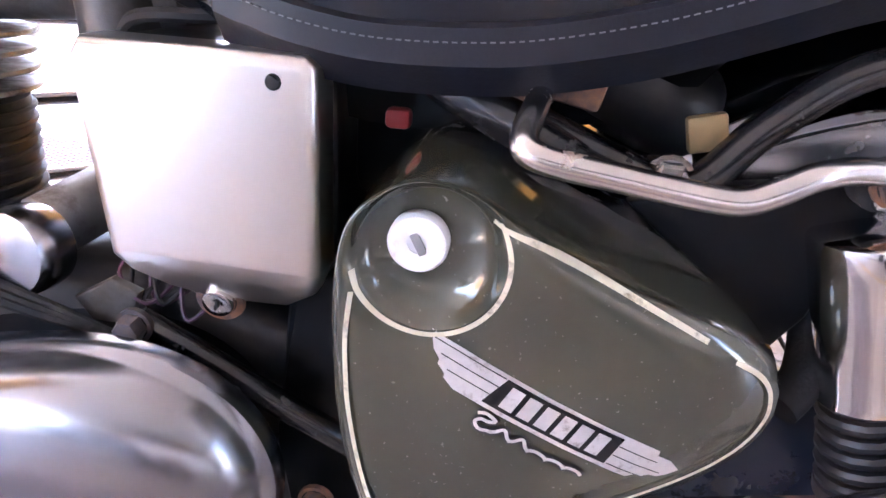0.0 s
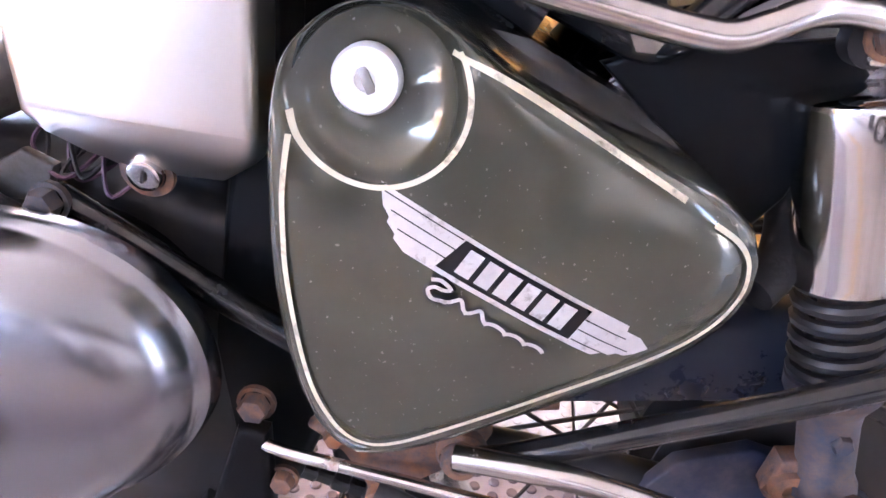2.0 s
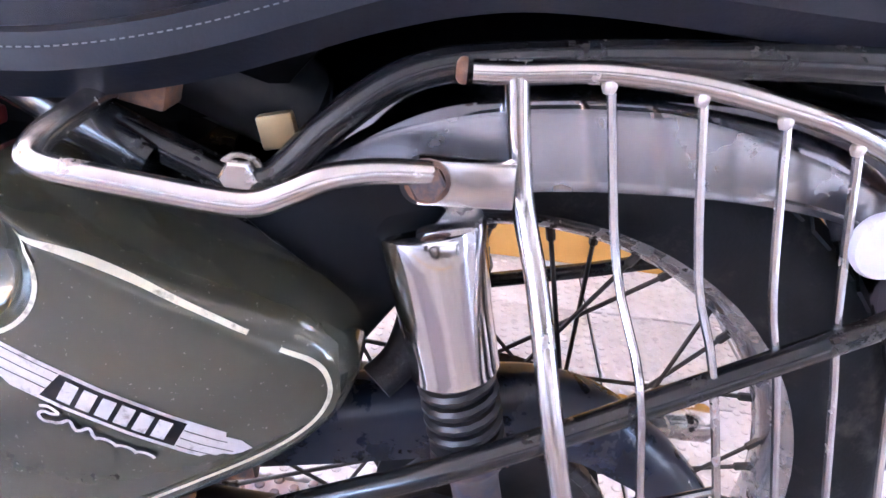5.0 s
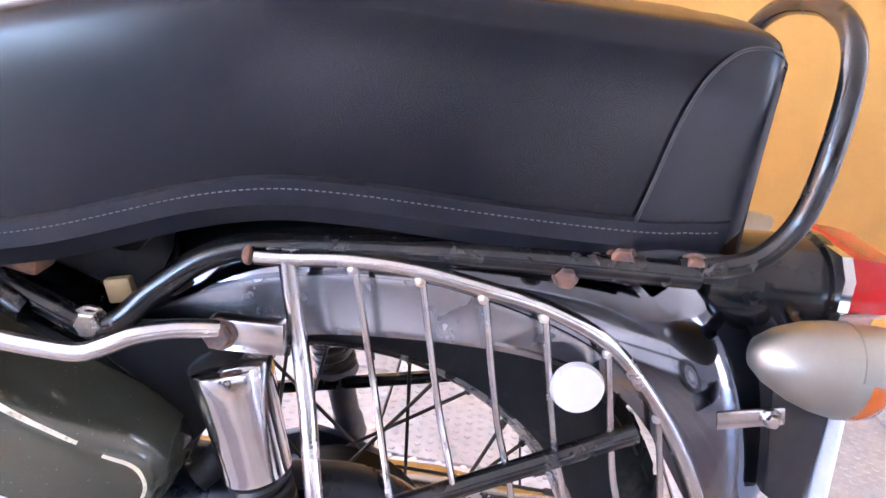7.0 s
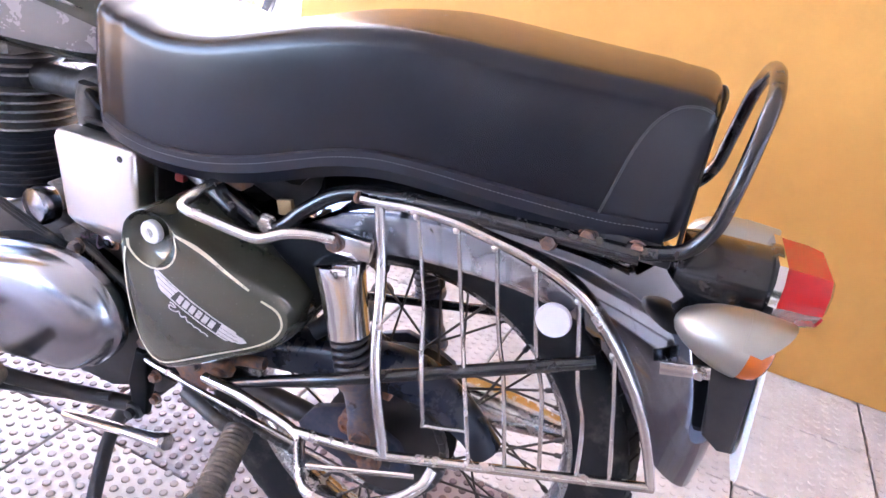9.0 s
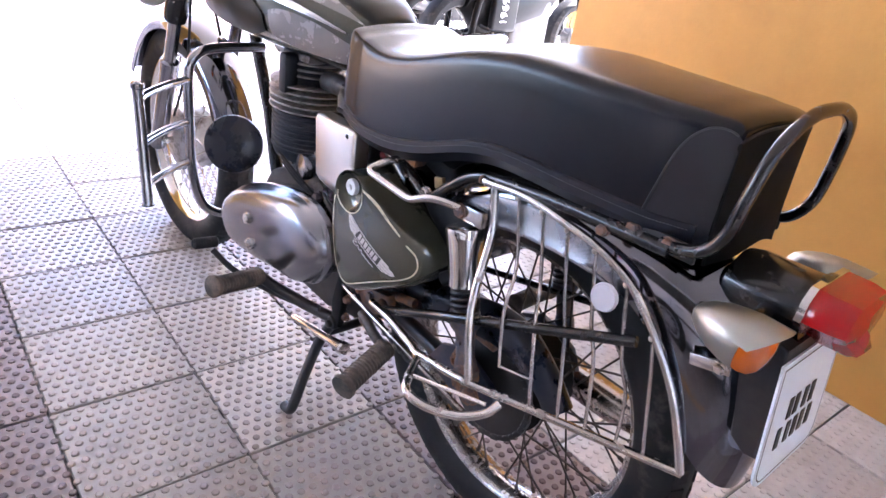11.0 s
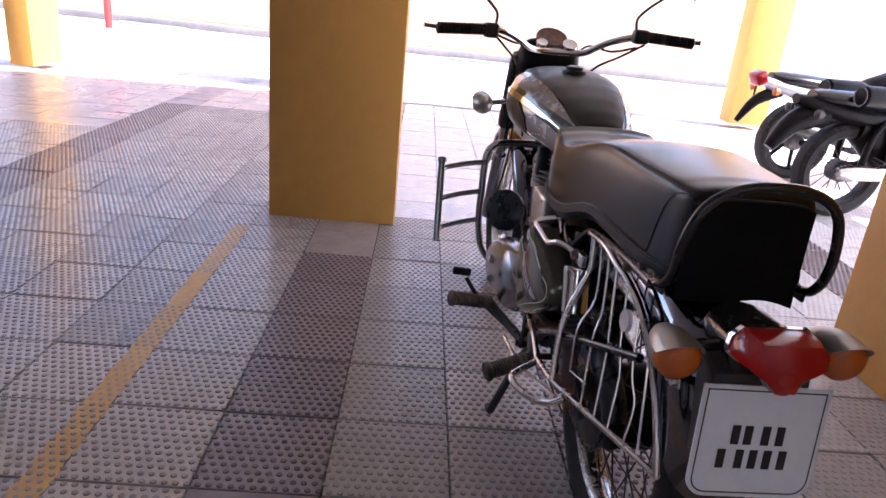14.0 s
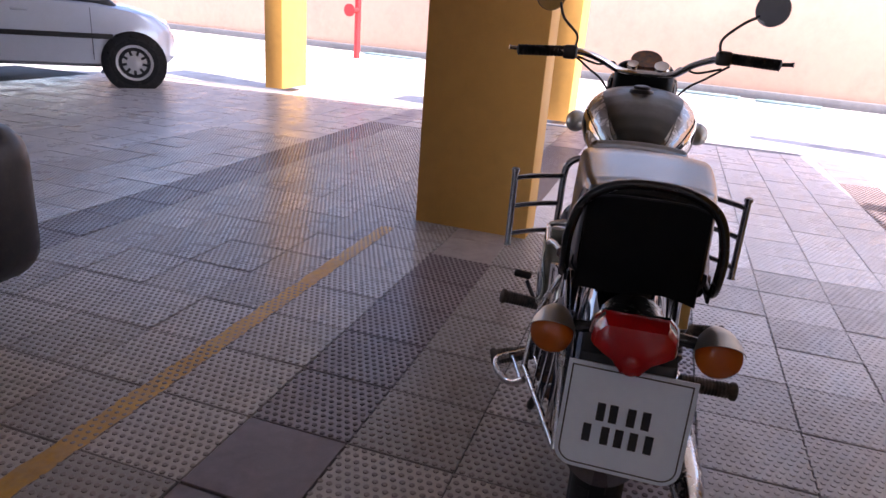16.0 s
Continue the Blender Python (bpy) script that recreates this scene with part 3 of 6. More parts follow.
def rack_low(x):
    t = (x - 0.040) / 0.302
    return Vector((x, -0.174 + 0.096 * t, 0.412 + 0.018 * t))


rack = part("side_rack", tube(B(), spline([rack_top(p[0]) for p in RACK_TOP], 4), 0.0062, 12), chrome_rack, bike, "chromed tubular side rack with vertical bars, rusting at the welds")
bm = B()
lathe(bm, [(0.0066, -0.002), (0.0070, 0.0), (0.0062, 0.002), (0.004, 0.0035)], 14, along((-0.058, -0.114, 0.697), (-0.07, -0.114, 0.697)))
part("rusty_cap", bm, rusty, rack, "rusted tube end")
bm = B()
tube(bm, spline([(-0.031, -0.114, 0.697), (-0.025, -0.114, 0.66), (-0.018, -0.117, 0.628), (-0.007, -0.135, 0.592), (0.001, -0.151, 0.558), (0.010, -0.163, 0.52), (0.022, -0.169, 0.475), (0.040, -0.174, 0.412)], 5), 0.0066, 12)
part("post", bm, chrome_rack, rack)
bm = B()
tube(bm, [rack_low(x) for x in (0.030, 0.10, 0.20, 0.30, 0.345)], 0.0062, 12)
part("lower_rail", bm, chrome_worn, rack, "lower rail speckled with rust")
for i, (x, dx) in enumerate(zip((0.015, 0.062, 0.107, 0.152, 0.204, 0.255), (0.074, 0.074, 0.070, 0.064, 0.054, 0.040))):
    t = rack_top(x)
    b = rack_low(x + dx)
    zk = t.z - 0.105
    if i == 5:
        p = [t, (x + 0.018, t.y * 0.4 + b.y * 0.6, 0.53), b]
    elif i == 0:
        p = [t, (x + 0.024, t.y - 0.002, zk), (x + 0.042, b.y + 0.012, zk - 0.055), (x + 0.058, b.y + 0.006, 0.466), (x + 0.064, b.y + 0.008, 0.458), (x + 0.112, b.y + 0.022, 0.461)]
    else:
        p = [t, (x + 0.024, t.y - 0.002, zk), (x + 0.042, b.y + 0.012, zk - 0.055), b]
    part("bar", tube(B(), spline(p, 4), 0.0027, 8), chrome_rack, rack)
    bm = B()
    lathe(bm, [(0.0026, -0.004), (0.0040, -0.001), (0.0040, 0.001), (0.0026, 0.004)], 8, along(t + Vector((0, -0.002, -0.006)), t + Vector((0, -0.003, -0.02))))
    part("weld", bm, weld_steel, rack)
# flat lug that carries the rack on the shock's upper bolt
bm = B()
box(bm, (0.050, 0.012, 0.025), Matrix.Translation((-0.051, -0.129, 0.644)) @ Matrix.Rotation(radians(-2), 4, 'Y'), 0.002)
part("lug", bm, chrome_rack, rack)
bolt(rack, (-0.0705, -0.135, 0.645), (0, -1, 0), 0.0095, 0.009, rusty, label="rusty hexagon bolt")
# pale round reflector tied to the rack
bm = B()
lathe(bm, [(0.004, 0.006), (0.0185, 0.005), (0.0200, 0.001), (0.0190, -0.003), (0.004, -0.004)], 28, along((0.185, -0.110, 0.624), (0.185, -0.124, 0.625)))
part("reflector", bm, reflector_white, rack, "pale round reflector")
# foot loop and its stay
bm = B()
tube(bm, spline([(-0.228, -0.158, 0.404), (-0.185, -0.166, 0.409), (-0.150, -0.170, 0.408), (-0.078, -0.178, 0.396), (-0.062, -0.194, 0.390), (-0.042, -0.222, 0.386), (-0.020, -0.242, 0.384), (0.020, -0.236, 0.380), (0.063, -0.206, 0.380), (0.092, -0.184, 0.396), (0.100, -0.166, 0.412)], 6), 0.0072, 12)
part("foot_loop", bm, chrome_rack, rack)
bm = B()
tube(bm, [(-0.080, -0.178, 0.397), (0.0, -0.176, 0.406), (0.036, -0.174, 0.412)], 0.0068, 12)
part("lower_tube", bm, chrome_worn, rack)
bm = B()
tube(bm, [(-0.045, -0.212, 0.386), (0.082, -0.176, 0.402)], 0.0035, 8)
part("foot_loop_bar", bm, chrome_rack, rack)

# ---- side cover (tool box) with a dished lock ----
from mathutils.bvhtree import BVHTree
COVER = [(-0.317, 0.617), (-0.305, 0.630), (-0.290, 0.6385), (-0.270, 0.638), (-0.253, 0.632), (-0.225, 0.616), (-0.190, 0.600), (-0.158, 0.587), (-0.132, 0.576), (-0.114, 0.564), (-0.104, 0.552), (-0.0995, 0.538), (-0.101, 0.522),
         (-0.113, 0.502), (-0.135, 0.484), (-0.170, 0.464), (-0.210, 0.441), (-0.245, 0.421), (-0.268, 0.412), (-0.282, 0.412), (-0.298, 0.424), (-0.310, 0.449), (-0.318, 0.478), (-0.3235, 0.512), (-0.3255, 0.548), (-0.325, 0.578), (-0.322, 0.602)]
DISH = Vector((-0.2790, 0, 0.6025))
outline = spline([(x, 0, z) for x, z in COVER], 6, True)


def cover_edge(a):
    """Distance from the dish's middle to the outline, at an angle."""
    d = Vector((math.cos(a), 0, math.sin(a)))
    best = 0.2
    for i in range(len(outline)):
        p, q = outline[i] - DISH, outline[(i + 1) % len(outline)] - DISH
        c1, c2 = d.x * p.z - d.z * p.x, d.x * q.z - d.z * q.x
        if c1 * c2 <= 0 and abs(c1 - c2) > 1e-9:
            h = p.lerp(q, c1 / (c1 - c2))
            if h.dot(d) > 0:
                best = h.length
    return best


bm = B()
N = 96
angles = [2 * math.pi * j / N for j in range(N)]
reach = [cover_edge(a) for a in angles]
rings = []
DR = 0.0345
for r, y in ((0.004, -0.1755), (0.014, -0.1757), (0.022, -0.1775), (0.028, -0.181), (0.0315, -0.1850), (0.0335, -0.1885), (DR, -0.1900)):
    rings.append([bm.verts.new(DISH + Vector((min(r, e * 0.96) * math.cos(a), y + 0.010 * min(1.0, max(0.0, (DR * 1.5 - e) / (DR * 0.5))) * (r / DR) ** 2, min(r, e * 0.96) * math.sin(a)))) for a, e in zip(angles, reach)])
for s, y in ((0.15, -0.192), (0.35, -0.1935), (0.55, -0.1935), (0.72, -0.1925), (0.84, -0.190), (0.91, -0.1865), (0.955, -0.181), (0.985, -0.172), (1.0, -0.160), (1.0, -0.120), (0.99, -0.085)):
    ring = []
    for a, e in zip(angles, reach):
        r0 = min(DR, e * 0.96)
        r = r0 + (e - r0) * s
        lift = 0.010 * min(1.0, max(0.0, (DR * 1.5 - e) / (DR * 0.5)))
        px, pz = DISH.x + r * math.cos(a), DISH.z + r * math.sin(a)
        # the face swells in the middle and falls back towards its rear and upper edges
        yy = y + lift * (1 - s) + (0.95 * max(0.0, px + 0.25) ** 2 + 0.10 * max(0.0, pz - 0.545) * max(0.0, min(1.0, (px + 0.25) / 0.05))) * (1 if s < 0.95 else 0.8)
        ring.append(bm.verts.new(Vector((px, yy, pz))))
    rings.append(ring)
bridge(bm, rings)
cover_tree = BVHTree.FromBMesh(bm)
cover = part("side_cover", bm, olive, bike, "olive-green painted side cover with cream pinstripes, scratched")


def on_cover(x, z, out=0.0007):
    hit = cover_tree.ray_cast(Vector((x, -0.4, z)), Vector((0, 1, 0)))[0]
    return Vector((x, (hit.y if hit else -0.17) - out, z))


def ribbon(bm, pts, width, out=0.0007, place=on_cover, closed=False):
    """A flat painted line of the given width that follows the surface."""
    pts = [Vector((p[0], 0, p[-1])) for p in pts]
    last = None
    for i, p in enumerate(pts):
        a, b = pts[max(i - 1, 0)], pts[min(i + 1, len(pts) - 1)]
        if closed:
            a, b = pts[i - 1], pts[(i + 1) % len(pts)]
        d = (b - a).normalized()
        nrm = Vector((-d.z, 0, d.x)) * width / 2
        row = [bm.verts.new(place((p + nrm * s).x, (p + nrm * s).z, out)) for s in (-1, 0, 1)]
        if last:
            for j in (0, 1):
                bm.faces.new((last[j], last[j + 1], row[j + 1], row[j]))
        else:
            first = row
        last = row
    if closed:
        for j in (0, 1):
            bm.faces.new((last[j], last[j + 1], first[j + 1], first[j]))


def patch(bm, outline_xz, out=0.0007, place=on_cover):
    """A flat shape laid onto the curved surface."""
    new_face = bm.faces.new([bm.verts.new((x, 0, z)) for x, z in outline_xz])
    faces = bmesh.ops.triangulate(bm, faces=[new_face])["faces"]
    for _ in range(5):
        edges = [e for e in {e for f in faces for e in f.edges} if e.calc_length() > 0.006]
        if not edges:
            break
        done = bmesh.ops.subdivide_edges(bm, edges=edges, cuts=1, use_grid_fill=True)
        verts = {v for f in faces if f.is_valid for v in f.verts} | {g for g in done["geom"] if isinstance(g, bmesh.types.BMVert)}
        faces = list({f for v in verts for f in v.link_faces})
        faces = bmesh.ops.triangulate(bm, faces=faces)["faces"] or faces
    for v in {v for f in bm.faces for v in f.verts if abs(v.co.y) < 1e-9}:
        v.co = place(v.co.x, v.co.z, out)


bm = B()
ribbon(bm, [DISH + Vector((0.0362 * math.cos(a), 0, 0.0362 * math.sin(a))) for a in np.linspace(-2.9, 0.62, 48)], 0.0024)
part("pinstripe", bm, cream, cover, "cream pinstripe")
bm = B()
ribbon(bm, spline([(-0.2525, 0.6225), (-0.235, 0.617), (-0.200, 0.600), (-0.166, 0.583), (-0.150, 0.5745)], 6), 0.0026)
part("pinstripe", bm, cream, cover)
bm = B()
ribbon(bm, spline([(-0.3130, 0.585), (-0.3150, 0.562), (-0.3145, 0.541), (-0.3130, 0.522), (-0.3080, 0.493), (-0.3010, 0.466), (-0.2920, 0.448), (-0.2820, 0.437), (-0.2690, 0.433), (-0.2540, 0.438), (-0.2330, 0.450), (-0.190, 0.4740), (-0.1470, 0.4960), (-0.1280, 0.5080),
                   (-0.1170, 0.5190), (-0.1115, 0.5310), (-0.1115, 0.5410), (-0.1150, 0.5500), (-0.1230, 0.5580), (-0.1350, 0.5650)], 7), 0.0024, 0.0019)
part("pinstripe", bm, cream, cover)
# lock
bm = B()
lathe(bm, [(0.0045, 0.0065), (0.0045, 0.0078), (0.0060, 0.0085), (0.0130, 0.0080), (0.0142, 0.0062), (0.0142, 0.0)], 32, along((-0.2855, -0.1765, 0.6075), (-0.2855, -0.19, 0.6075)))
lock = part("lock", bm, white_plastic, cover, "round pale lock plate")
bm = B()
box(bm, (0.0042, 0.0022, 0.0115), Matrix.Translation((-0.2850, -0.1838, 0.6075)) @ Matrix.Rotation(radians(-28), 4, 'Y'), 0.0006)
part("key_slot", bm, alloy_cast, lock)
# winged badge: leading wing, lettered block shown as bars, trailing wing
EM = Matrix.Translation((-0.2135, 0, 0.5292)) @ Matrix.Rotation(radians(25), 4, 'Y') @ Matrix.Diagonal((1.02, 1, 1, 1))


def em(u, v):
    p = EM @ Vector((u, 0, v))
    return (p.x, p.z)


def decal(name, mat, shapes, out, label=""):
    bm = B()
    for sh in shapes:
        patch(bm, [em(*p) for p in sh], out)
    return part(name, bm, mat, cover, label, False)


decal("badge_ground", decal_silver, [[(-0.0715, 0.0100), (0.0520, 0.0098), (0.0530, 0.0068), (0.0610, 0.0064), (0.0615, 0.0034), (0.0680, 0.0030), (0.0640, -0.0020), (0.0600, -0.0050), (0.0560, -0.0055), (0.0530, -0.0082), (0.0495, -0.0084),
                                    (0.0460, -0.0112), (-0.0490, -0.0112), (-0.0555, -0.0082), (-0.0560, -0.0062), (-0.0612, -0.0034), (-0.0616, -0.0010), (-0.0662, 0.0020), (-0.0664, 0.0046)]], 0.0006, "silver winged badge")
decal("badge_block", decal_black, [[(-0.0300, 0.0080), (0.0330, 0.0080), (0.0322, -0.0088), (-0.0348, -0.0088)]], 0.0009, "black badge block")
for i in range(3):
    v1 = 0.0080 - i * 0.0056
    decal("badge_feather", decal_black, [[(-0.0685 + i * 0.0062, v1), (-0.0308, v1), (-0.0308, v1 - 0.0006), (-0.0685 + i * 0.0062, v1 - 0.0006)]], 0.0009)
    decal("badge_feather", decal_black, [[(0.0330, v1 - 0.0045), (0.0600 - abs(i - 1) * 0.005, v1 - 0.0045), (0.0600 - abs(i - 1) * 0.005, v1 - 0.0051), (0.0330, v1 - 0.0051)]], 0.0009)
for i in range(6):
    u = -0.0252 + i * 0.0093
    decal("badge_bar", decal_silver, [[(u - 0.0010, 0.0058), (u + 0.0058, 0.0058), (u + 0.0050, -0.0066), (u - 0.0018, -0.0066)]], 0.0012)
# the line of script below the badge, as a looped flourish
pts = [em(-0.0330, -0.0150), em(-0.0290, -0.0132), em(-0.0235, -0.0146), em(-0.0262, -0.0166), em(-0.0300, -0.0172), em(-0.0318, -0.0200), em(-0.0285, -0.0226), em(-0.0240, -0.0214)]
for k in range(30):
    a = k * 2 * math.pi / 6
    pts.append(em(-0.0225 + 0.00165 * k - 0.0017 * math.sin(a), -0.0213 + (0.0040 if k in (3, 9) else 0.0017) * (1 - math.cos(a)) * 0.6))
for nm, mt, w, out in (("script_shadow", decal_black, 0.0046, 0.0007), ("script_line", decal_silver, 0.0018, 0.0010)):
    bm = B()
    ribbon(bm, spline([(x, 0, z) for x, z in pts], 4), w, out)
    part(nm, bm, mt, cover, "", False)
# black inner case behind the cover
bm = B()
slab(bm, [((x + 0.21) * 0.97 - 0.205, (z - 0.54) * 0.97 + 0.548) for x, z in COVER], -0.110, 0.11, 0.012)
part("inner_case", bm, black_paint, bike)

# ---- square chrome box cover ahead of it ----
BOXC = [(-0.468, 0.679), (-0.351, 0.679), (-0.3455, 0.673), (-0.3440, 0.562), (-0.350, 0.546), (-0.370, 0.5310), (-0.420, 0.5295), (-0.436, 0.542), (-0.452, 0.5535), (-0.463, 0.562), (-0.4745, 0.668)]
bm = B()
slab(bm, BOXC, -0.142, -0.105, 0.0065)
# the face turns in below a crease that runs above the lock
bmesh.ops.bisect_plane(bm, geom=bm.verts[:] + bm.edges[:] + bm.faces[:], plane_co=(0, 0, 0.560), plane_no=(0.02, 0, 1))
bmesh.ops.bisect_plane(bm, geom=bm.verts[:] + bm.edges[:] + bm.faces[:], plane_co=(0, 0, 0.557), plane_no=(0.02, 0, 1))
for v in bm.verts:
    if v.co.y < -0.120 and v.co.z < 0.5595:
        v.co.y += min(0.030, max(0.0, 0.559 - v.co.z) * 0.75)
air = part("battery_box", bm, chrome_hazy, bike, "square chromed box cover with a key lock")
bm = B()
slab(bm, [((x + 0.41) * 0.97 - 0.408, (z - 0.61) * 0.97 + 0.61) for x, z in BOXC], -0.107, 0.10, 0.006)
part("box_body", bm, black_dusty, air)
bm = B()
lathe(bm, [(0.0005, 0.0014), (0.0033, 0.0014), (0.0040, 0.0008), (0.0042, 0.0)], 18, along((-0.3665, -0.142, 0.6655), (-0.3665, -0.15, 0.6655)))
part("hole", bm, decal_black, air)
bm = B()
lathe(bm, [(0.0030, 0.0060), (0.0060, 0.0068), (0.0088, 0.0062), (0.0098, 0.0045), (0.0100, 0.0)], 26, along((-0.4090, -0.1220, 0.5330), (-0.4090, -0.142, 0.5290)))
k = part("box_lock", bm, chrome, air, "round key lock")
bm = B()
lathe(bm, [(0.0103, 0.002), (0.0145, 0.0022), (0.0152, 0.0)], 26, along((-0.4090, -0.1218, 0.5330), (-0.4090, -0.142, 0.5290)), False)
part("lock_ring", bm, rusty, air)
bm = B()
box(bm, (0.0016, 0.002, 0.0062), Matrix.Translation((-0.4090, -0.1285, 0.5317)) @ Matrix.Rotation(radians(12), 4, 'Y'))
part("keyhole", bm, decal_black, air)

# ---- engine ----
PRIM = [(-0.800, 0.345), (-0.790, 0.385), (-0.745, 0.426), (-0.690, 0.456), (-0.610, 0.486), (-0.520, 0.508), (-0.462, 0.513), (-0.418, 0.504), (-0.386, 0.483), (-0.368, 0.454), (-0.364, 0.418), (-0.377, 0.385), (-0.404, 0.354),
        (-0.435, 0.335), (-0.520, 0.322), (-0.620, 0.306), (-0.720, 0.297), (-0.775, 0.308)]
po = spline([(x, 0, z) for x, z in PRIM], 5, True)
bm = B()
mid = Vector((-0.565, 0, 0.405))
rings = []
for s, y in ((0.97, -0.143), (1.0, -0.145), (1.0, -0.152), (0.992, -0.157), (0.965, -0.160), (0.955, -0.164), (0.935, -0.174), (0.89, -0.184), (0.80, -0.192), (0.66, -0.1965), (0.46, -0.199), (0.24, -0.200), (0.08, -0.2005)):
    ring = []
    for p in po:
        q = mid + (p - mid) * s
        # a swelling at the clutch end, and ribs that run back from the screws
        bulge = 0.005 * math.exp(-((q.x + 0.45) ** 2 + (q.z - 0.425) ** 2) / 0.0045) * (1 - s ** 4)
        rib = 0.0025 * math.exp(-(((q.z - 0.445) - 0.10 * (q.x + 0.58)) / 0.010) ** 2) * math.exp(-((q.x + 0.56) / 0.09) ** 2) * (1 - s ** 6)
        ring.append(bm.verts.new((q.x, y - bulge - rib, q.z)))
    rings.append(ring)
bridge(bm, rings)
back = B()
bridge(back, [[back.verts.new(mid + (p - mid) * 0.90 + Vector((0, y, 0))) for p in po] for y in (-0.085, -0.1445)])
prim = part("primary_cover", bm, alloy, bike, "polished alloy primary chain cover")
part("primary_back", back, matt_black, prim)
for x, z in ((-0.616, 0.412), (-0.606, 0.357)):
    bm = B()
    lathe(bm, [(0.0135, 0.0), (0.0135, 0.003), (0.0105, 0.004), (0.0105, 0.009), (0.007, 0.0105)], 20, along((x, -0.198, z), (x, -0.21, z)))
    part("screw", bm, chrome_worn, prim)
bolt(prim, (-0.640, -0.165, 0.308), (0, -1, -0.4), 0.006, 0.01)
bm = B()
slab(bm, [(-0.80, 0.36), (-0.72, 0.47), (-0.60, 0.53), (-0.46, 0.53), (-0.36, 0.50), (-0.33, 0.42), (-0.345, 0.30), (-0.365, 0.268), (-0.45, 0.258), (-0.72, 0.258), (-0.79, 0.31)], -0.098, 0.12, 0.02)
part("crankcase", bm, black_dusty, bike, "black oil-stained crankcase")
barrel_black = material("barrel_black", (0.020, 0.024, 0.034), 0.5, 0.2, 80, 0.25, 0.2, 260, dirt=(0.07, 0.065, 0.06), dirt_amount=0.12, dirt_scale=16)
CYL = Vector((-0.712, 0, 0))
bm = B()
lathe(bm, [(0.080, 0.50), (0.087, 0.512), (0.0875, 0.606), (0.070, 0.610), (0.070, 0.745)], 40, Matrix.Translation(CYL) @ Matrix.Diagonal((1.0, 0.92, 1.0, 1.0)))
cyl = part("cylinder", bm, barrel_black, bike, "finned cylinder, dark with dust")
for i in range(16):
    if i < 8:
        z, r, mat = 0.524 + i * 0.0105, 0.0905, barrel_black
    elif i < 13:
        z, r, mat = 0.615 + (i - 8) * 0.0135, 0.098, alloy_cast
    else:
        z, r, mat = 0.690 + (i - 13) * 0.013, 0.076, alloy_cast
    bm = B()
    lathe(bm, [(0.064, z - 0.0030), (r, z - 0.0018), (r + 0.001, z), (r, z + 0.0018), (0.064, z + 0.0030)], 44, Matrix.Translation(CYL) @ Matrix.Diagonal((1.0, 0.92, 1.0, 1.0)))
    part("fin", bm, mat, cyl)
bm = B()
box(bm, (0.15, 0.12, 0.05), Matrix.Translation((-0.712, 0, 0.745)), 0.012)
part("rocker_box", bm, alloy_cast, cyl)
bm = B()
box(bm, (0.030, 0.034, 0.085), Matrix.Translation((-0.690, -0.074, 0.695)), 0.008)
part("pushrod_boss", bm, barrel_black, cyl)
bm = B()
lathe(bm, [(0.026, 0), (0.028, 0.010), (0.028, 0.020), (0.025, 0.026), (0.010, 0.029)], 26, along((-0.532, -0.104, 0.546), (-0.540, -0.15, 0.550)))
part("points_cap", bm, alloy, bike, "round alloy points cap")
bm = B()
lathe(bm, [(0.022, 0), (0.022, 0.06)], 20, along((-0.525, -0.03, 0.56), (-0.545, -0.09, 0.547)))
part("points_housing", bm, alloy_cast, bike)
bm = B()
lathe(bm, [(0.03, 0), (0.034, 0.01), (0.034, 0.07), (0.022, 0.08), (0.022, 0.18)], 22, along((-0.46, -0.02, 0.70), (-0.60, -0.01, 0.69)))
carb = part("carburettor", bm, fin_metal, bike, "alloy carburettor with hoses")
bm = B()
lathe(bm, [(0.024, 0), (0.026, 0.03), (0.020, 0.055)], 20, Matrix.Translation((-0.50, -0.045, 0.66)))
part("float_bowl", bm, fin_metal, carb)
bm = B()
tube(bm, spline([(-0.49, -0.05, 0.70), (-0.47, -0.085, 0.715), (-0.44, -0.09, 0.70), (-0.42, -0.08, 0.69)], 6), 0.005, 8)
tube(bm, spline([(-0.50, -0.05, 0.66), (-0.46, -0.10, 0.685), (-0.42, -0.11, 0.690), (-0.38, -0.10, 0.690)], 6), 0.004, 8)
part("hose", bm, rubber, carb)

